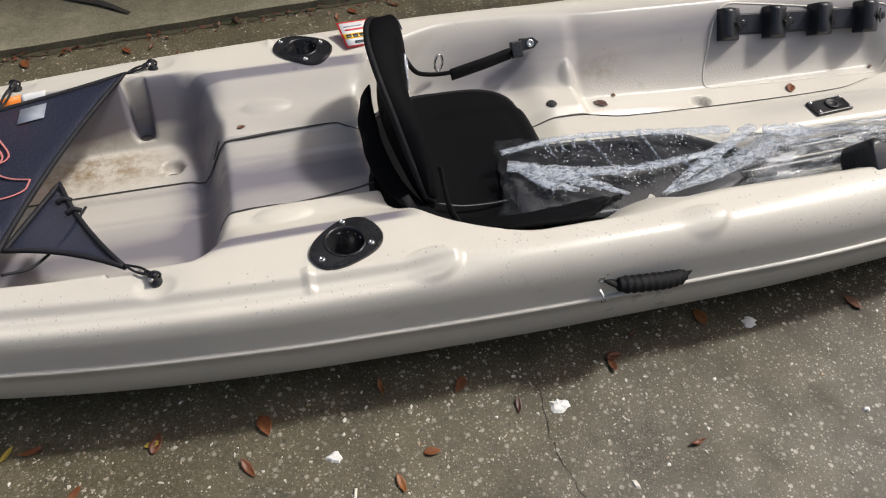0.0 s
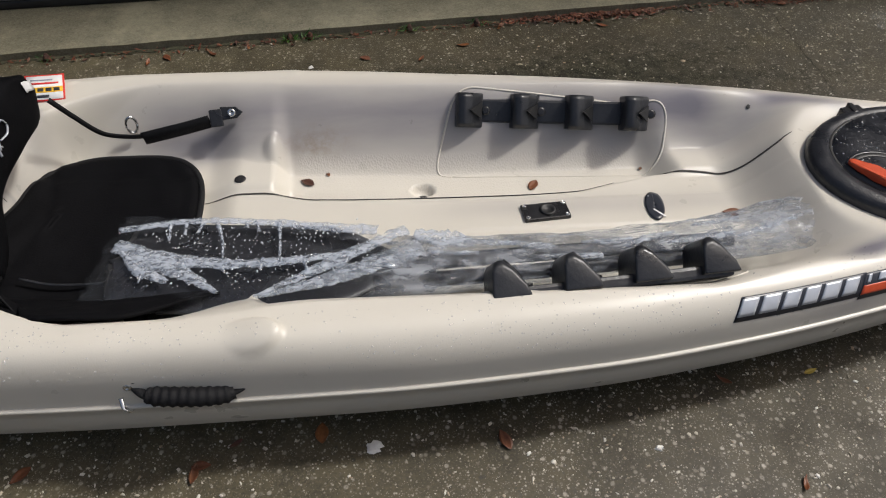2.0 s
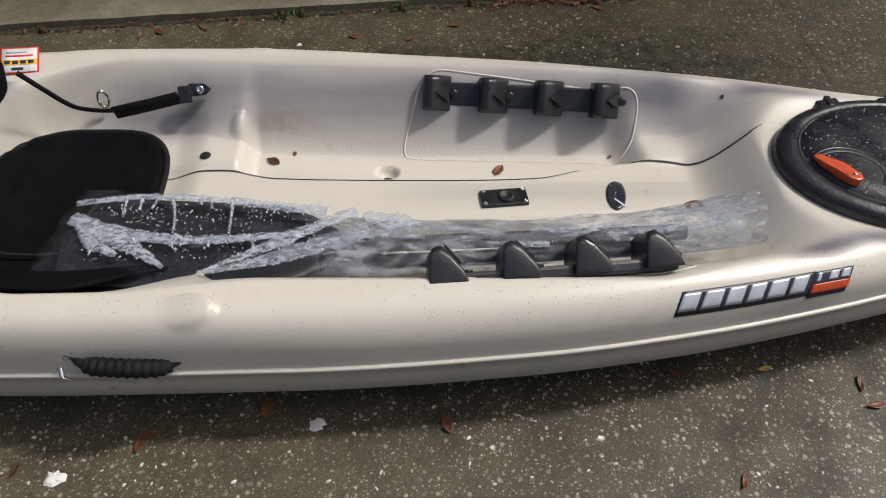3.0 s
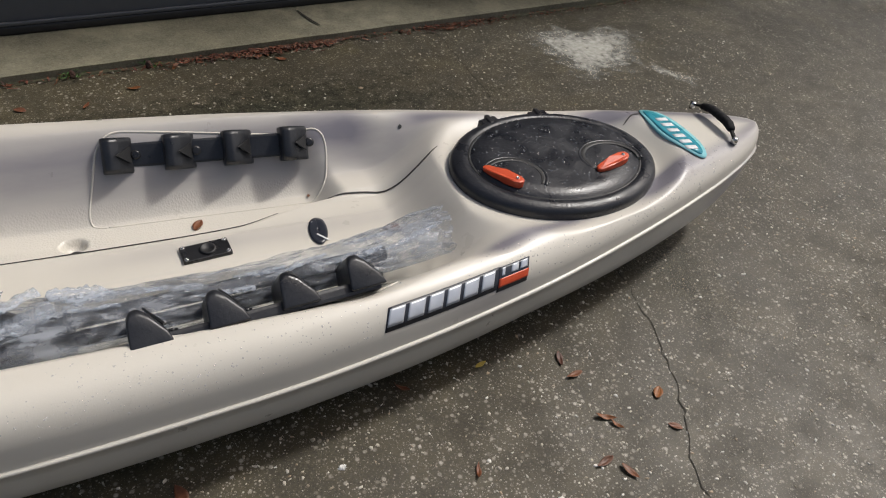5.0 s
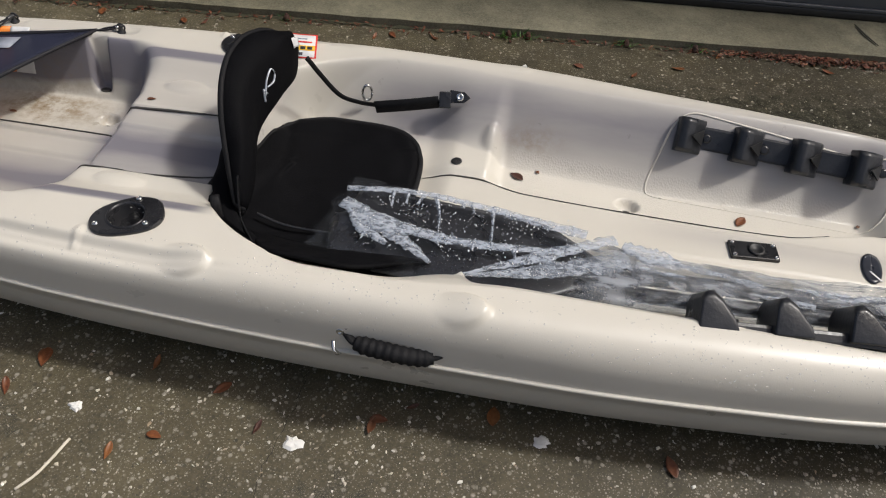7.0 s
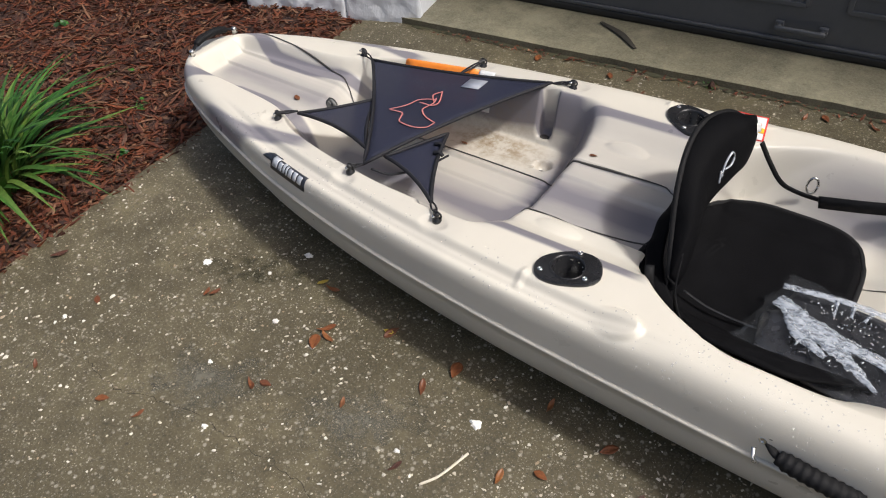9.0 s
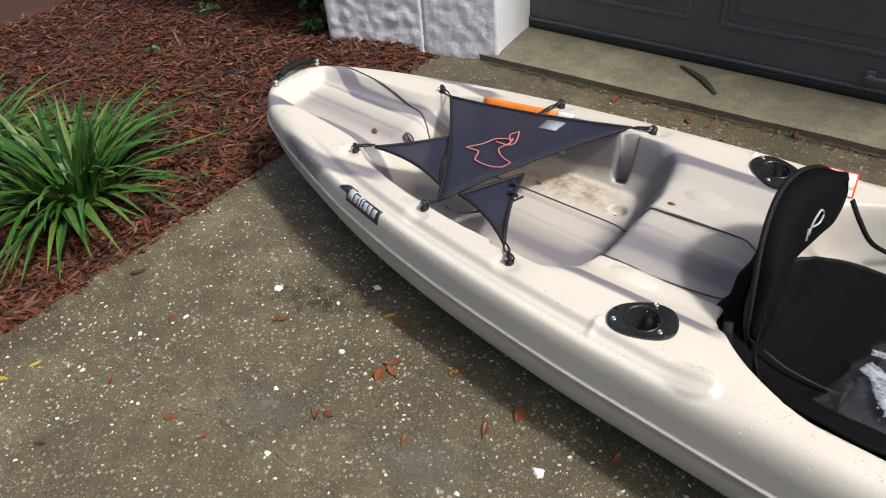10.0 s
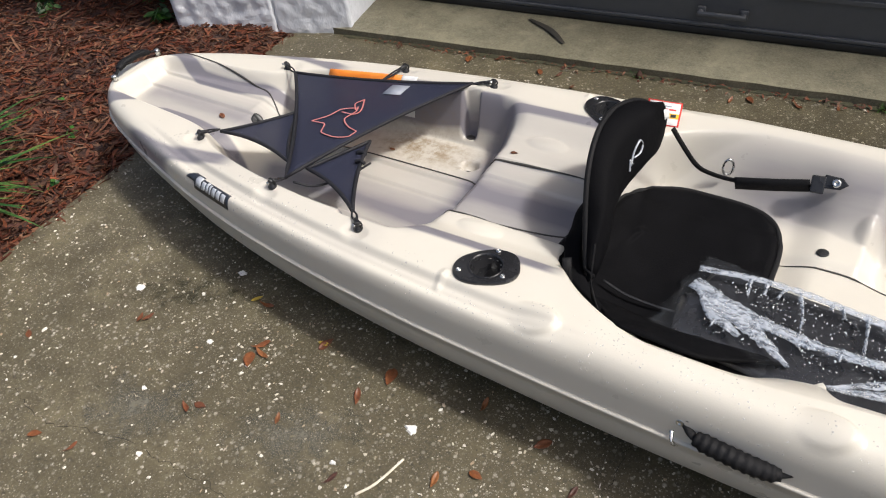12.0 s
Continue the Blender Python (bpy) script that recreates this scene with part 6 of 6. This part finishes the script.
for x, y, s, a in ((0.069, 0.153, 0.034, 150), (0.112, 0.180, 0.016, 110), (0.552, 0.132, 0.036, 60), (0.925, -0.028, 0.042, 165), (-0.718, 0.097, 0.018, 10),
                   (-1.525, -0.030, 0.030, 150), (-1.09, 0.120, 0.020, 170), (0.80, 0.172, 0.014, 50)):
    put_leaf("dead_leaf", LEAVES[3 if s > 0.03 else 1], x, y, float(deck_z(x, y)) + 0.0008, s, a, "small brown leaf lying inside the kayak", group="leaves in the kayak")


def scrap(x, y, r, seed):
    rn = random.Random(seed)
    bm = bmesh.new()
    n = 16
    lo, mid_, = [], []
    for k in range(n):
        a = 2 * math.pi * k / n
        rr = r * rn.uniform(0.6, 1.15)
        lo.append(bm.verts.new((x + rr * math.cos(a), y + 0.75 * rr * math.sin(a), 0.0006)))
        mid_.append(bm.verts.new((x + 0.7 * rr * math.cos(a), y + 0.52 * rr * math.sin(a), 0.0025 + rn.uniform(0, 0.003))))
    c = bm.verts.new((x, y, 0.004))
    for k in range(n):
        bm.faces.new((lo[k], lo[(k + 1) % n], mid_[(k + 1) % n], mid_[k]))
        bm.faces.new((mid_[k], mid_[(k + 1) % n], c))
    ob = part("paper_scrap", bm, PAPER, None, smooth=False)
    tagged(ob, "small crumpled white scrap on the driveway", "scrap", "white scraps")


for k, (x, y, r) in enumerate(((-0.241, -0.486, 0.021), (-0.645, -0.495, 0.015), (0.190, -0.394, 0.017), (-1.473, -0.469, 0.014), (-1.269, -0.315, 0.013), (-1.182, -0.517, 0.010),
                               (-0.740, -0.628, 0.007), (-1.10, -0.80, 0.008), (-1.62, -0.78, 0.008), (0.697, -0.433, 0.008), (0.038, 0.847, 0.010), (0.30, -0.62, 0.008), (-1.22, -0.68, 0.007), (1.05, -0.62, 0.008))):
    scrap(x, y, r, 50 + k)

twig = tube("twig", [(-0.660, -0.662, 0.004), (-0.640, -0.630, 0.005), (-0.621, -0.558, 0.004)], 0.0028, TWIG, None, 16, 6)
tagged(twig, "short pale broken twig on the driveway", "twig")
for pts, r in (([(-1.194, 1.110, 0.026), (-1.10, 1.065, 0.027), (-1.011, 0.993, 0.026)], 0.012), ([(1.080, 1.345, 0.026), (1.10, 1.28, 0.027), (1.128, 1.219, 0.026)], 0.004)):
    ob = tube("bark_strip", pts, r, CRACK, None, 20, 8, flat=0.3, taper=lambda s: 0.5 + 0.6 * math.sin(3.0 * s + 0.1))
    tagged(ob, "dark wet strip of bark on the garage slab", "bark")


def litter(n, seed):
    """Shredded leaves washed against the slab's edge."""
    rn = random.Random(seed)
    verts, faces = [], []
    for _ in range(n):
        if rn.random() < 0.45:
            x = rn.gauss(0.92, 0.16)
        elif rn.random() < 0.3:
            x = rn.gauss(1.62, 0.12)
        else:
            x = rn.uniform(-1.7, 2.6)
        y = apron_y(x) - abs(rn.gauss(0, 0.020)) - 0.004
        L, w = rn.uniform(0.003, 0.013), rn.uniform(0.0012, 0.0045)
        m = pose(x, y, 0.003 + rn.uniform(0, 0.008), rn.uniform(-30, 30), rn.uniform(-25, 25), rn.uniform(0, 360))
        b = len(verts)
        verts += [m @ Vector(p) for p in ((-L, 0, 0), (0, -w, 0.001), (L, 0, 0), (0, w, 0.001), (0, 0, -0.001))]
        faces += [(b, b + 1, b + 3), (b + 1, b + 2, b + 3), (b, b + 4, b + 1), (b + 1, b + 4, b + 2), (b + 2, b + 4, b + 3), (b + 3, b + 4, b)]
    ob = mesh_ob("leaf_litter", verts, faces, MULCH, None, False)
    tagged(ob, "brown leaf shreds gathered along the slab edge", "leaf litter", kind="stuff")


litter(1500, 12)


def blade_tuft(name, cx, cy, n, spread, length, seed, mat, label, cat, wide=0.0068, group="", base=0.05):
    """Arching strap leaves from one crown."""
    rn = random.Random(seed)
    verts, faces = [], []
    for k in range(n):
        a = rn.uniform(0, 2 * math.pi)
        r0 = base * math.sqrt(rn.random())
        bx, by = cx + r0 * math.cos(a) * 1.5, cy + r0 * math.sin(a) * 1.5
        bz = float(bed_height(np.array(bx), np.array(by))) - 0.005 if bx < float(bed_x(by)) else 0.0
        L = length * rn.uniform(0.55, 1.1)
        out = spread * rn.random() ** 0.7
        a += rn.uniform(-0.5, 0.5)
        w = wide * rn.uniform(0.6, 1.15)
        d = Vector((math.cos(a), math.sin(a), 0))
        sd = Vector((-math.sin(a), math.cos(a), 0))
        b, steps = len(verts), 8
        droop = rn.uniform(0.55, 1.15)
        for i in range(steps + 1):
            t = i / steps
            h = L * (t - droop * 0.75 * t * t * (0.5 + out / spread * 0.6))
            p = Vector((bx, by, bz + max(h, 0.006 + 0.004 * rn.random()))) + d * (out * t**1.35) + sd * 0.012 * math.sin(3 * t + k)
            ww = w * (1 - t**3) * (0.75 + 0.25 * math.sin(math.pi * t)) + 0.0004
            verts += [p - sd * ww + Vector((0, 0, 0.3 * ww)), p, p + sd * ww + Vector((0, 0, 0.3 * ww))]
        for i in range(steps):
            for j in (0, 1):
                faces.append((b + 3 * i + j, b + 3 * i + j + 1, b + 3 * i + j + 4, b + 3 * i + j + 3))
    tuft = thing(name, label, cat, group=group)
    mesh_ob("foliage", verts, faces, mat, tuft, True)
    bm = bmesh.new()
    lathe(bm, [(base * 1.1, -0.01), (base * 0.8, 0.012), (base * 0.3, 0.022)], (cx, cy, 0.0), 14)
    part("crown", bm, SOIL, tuft)
    return tuft


blade_tuft("grass_clump", -2.290, -0.590, 240, 0.40, 0.42, 3, BLADE, "green clump of strap-leaved grass in the mulch", "plant", 0.0105, group="grass clumps", base=0.075)
blade_tuft("grass_clump", -2.66, -0.78, 180, 0.40, 0.42, 4, BLADE, "green clump of strap-leaved grass in the mulch", "plant", 0.0105, group="grass clumps", base=0.08)
blade_tuft("grass_clump", -2.22, -1.22, 90, 0.24, 0.26, 6, BLADE, "green clump of strap-leaved grass in the mulch", "plant", group="grass clumps", base=0.06)


def leafy(name, cx, cy, n, radius, height, leaf, seed, label, cat, group=""):
    """Broad leaves on thin stems."""
    rn = random.Random(seed)
    bush = thing(name, label, cat, group=group)
    verts, faces = [], []
    stems = max(2, n // 18)
    for s in range(stems):
        a, r = rn.uniform(0, 6.28), radius * math.sqrt(rn.random())
        top = Vector((cx + r * math.cos(a), cy + r * math.sin(a), height * rn.uniform(0.5, 1.0)))
        foot = Vector((cx + 0.3 * r * math.cos(a), cy + 0.3 * r * math.sin(a), 0.0))
        mid = (top + foot) / 2 + Vector((rn.uniform(-1, 1), rn.uniform(-1, 1), 0)) * radius * 0.15
        if height > 0.08:
            tube("stem", [foot, mid, top], 0.003 if height > 0.2 else 0.0015, STEM, bush, 10, 5)
        for k in range(n // stems):
            t = rn.uniform(0.12, 1.0)
            p = foot * (1 - t) ** 2 + mid * 2 * t * (1 - t) + top * t * t
            m = Matrix.Translation(p) @ pose(0, 0, 0, rn.uniform(-35, 35), rn.uniform(-10, 50), rn.uniform(0, 360))
            L, b = leaf * rn.uniform(0.6, 1.2), len(verts)
            for u, w in ((0.15, 0.0), (0.4, 0.26), (0.7, 0.34), (0.95, 0.22), (1.2, 0.0)):
                for v in (-1, 0, 1):
                    verts.append(m @ Vector((L * u, L * w * v, 0.08 * L * abs(v) - 0.15 * L * u * u)))
            for i in range(4):
                for j in (0, 1):
                    faces.append((b + 3 * i + j, b + 3 * i + j + 1, b + 3 * i + j + 4, b + 3 * i + j + 3))
    mesh_ob("foliage", verts, faces, SHRUB, bush, True)
    return bush


for k, (x, y, n, r, h) in enumerate(((-2.72, 0.80, 260, 0.20, 0.42), (-3.02, 0.78, 320, 0.24, 0.55), (-3.38, 0.80, 320, 0.26, 0.55), (-3.75, 0.62, 320, 0.28, 0.55), (-2.60, 0.66, 40, 0.10, 0.12), (-3.10, 0.50, 40, 0.16, 0.10))):
    leafy("shrub", x, y, n, r, h, 0.045, 70 + k, "broad-leaved green shrub in the mulch by the wall", "shrub", "shrubs")
for k, (x, y, s) in enumerate(((-2.229, -0.102, 0.016), (-2.449, 0.028, 0.018), (-3.012, 0.125, 0.022), (-2.05, -0.30, 0.016), (-2.42, -0.22, 0.014))):
    leafy("seedling", x, y, 10, 0.022, 0.035, s * 1.3, 90 + k, "tiny green seedling in the mulch", "seedling", "seedlings")
for k, (x, n) in enumerate(((-0.03, 26), (0.03, 20), (0.335, 14), (-0.72, 10), (0.55, 8))):
    blade_tuft("weed", x, apron_y(x) - 0.012, n, 0.030, 0.035, 120 + k, BLADE, "small green weed in the slab joint", "weed", 0.0022, "weeds", 0.012)
stake = tube("plant_stake", [(-3.20, 0.66, -0.02), (-3.20, 0.665, 0.20), (-3.205, 0.67, 0.42)], 0.006, TRIM, None, 8, 8)
tagged(stake, "thin white plastic stake in the garden bed", "stake")


# ---- rain drops ----
def drops(n, seed):
    rn = random.Random(seed)
    verts, faces = [], []

    def bead(p, nrm, r):
        q = nrm.to_track_quat('Z', 'Y').to_matrix()
        b = len(verts)
        for rr, h in ((1.0, 0.0), (0.72, 0.42)):
            for j in range(6):
                a = 2 * math.pi * (j + 0.5 * (h > 0)) / 6
                verts.append(p + q @ Vector((r * rr * math.cos(a), r * rr * math.sin(a), r * h)))
        verts.append(p + nrm * r * 0.6)
        for j in range(6):
            faces.append((b + j, b + (j + 1) % 6, b + 6 + j))
            faces.append((b + (j + 1) % 6, b + 6 + (j + 1) % 6, b + 6 + j))
            faces.append((b + 6 + j, b + 6 + (j + 1) % 6, b + 12))
    for _ in range(n):
        x = rn.uniform(-1.6, 1.75)
        d = 0.004 + 0.075 * rn.random() ** 1.6
        y = -(float(half_width(x)) - d)
        if noise.noise((x * 4, d * 30, 2.0)) + rn.uniform(-0.5, 0.5) < -0.05:
            continue
        bead(Vector(on_deck(x, y)), deck_normal(x, y, 0.003), 0.0006 + 0.0014 * rn.random() ** 2)
    for _ in range(520):
        a, r = rn.uniform(0, 6.28), 0.83 * math.sqrt(rn.random())
        bead(Vector((1.308 + 0.245 * r * math.cos(a), -0.010 + 0.184 * r * math.sin(a), 0.268 + 0.0352 - 0.005 * r**2)), Vector((0, 0, 1)), rn.uniform(0.0008, 0.0022))
    for _ in range(260):
        x, y = rn.uniform(-0.2, 0.15), rn.uniform(-0.22, -0.09)
        bead(Vector((x, y, 0.2525)), Vector((0, 0, 1)), rn.uniform(0.0010, 0.0024))
    m, nt, b = material("rain_water", 0.05, 0, 0.8)
    b.inputs["Base Color"].default_value = (0.80, 0.81, 0.82, 1)
    clear = nt.nodes.new("ShaderNodeBsdfTransparent")
    ms = nt.nodes.new("ShaderNodeMixShader")
    ms.inputs[0].default_value = 0.30
    nt.links.new(clear.outputs[0], ms.inputs[1])
    nt.links.new(b.outputs[0], ms.inputs[2])
    nt.links.new(ms.outputs[0], nt.nodes["Material Output"].inputs[0])
    ob = mesh_ob("rain_drops", verts, faces, m, None, True)
    tagged(ob, "clear rain drops beaded on the kayak", "water drops", kind="stuff")


drops(3000, 77)
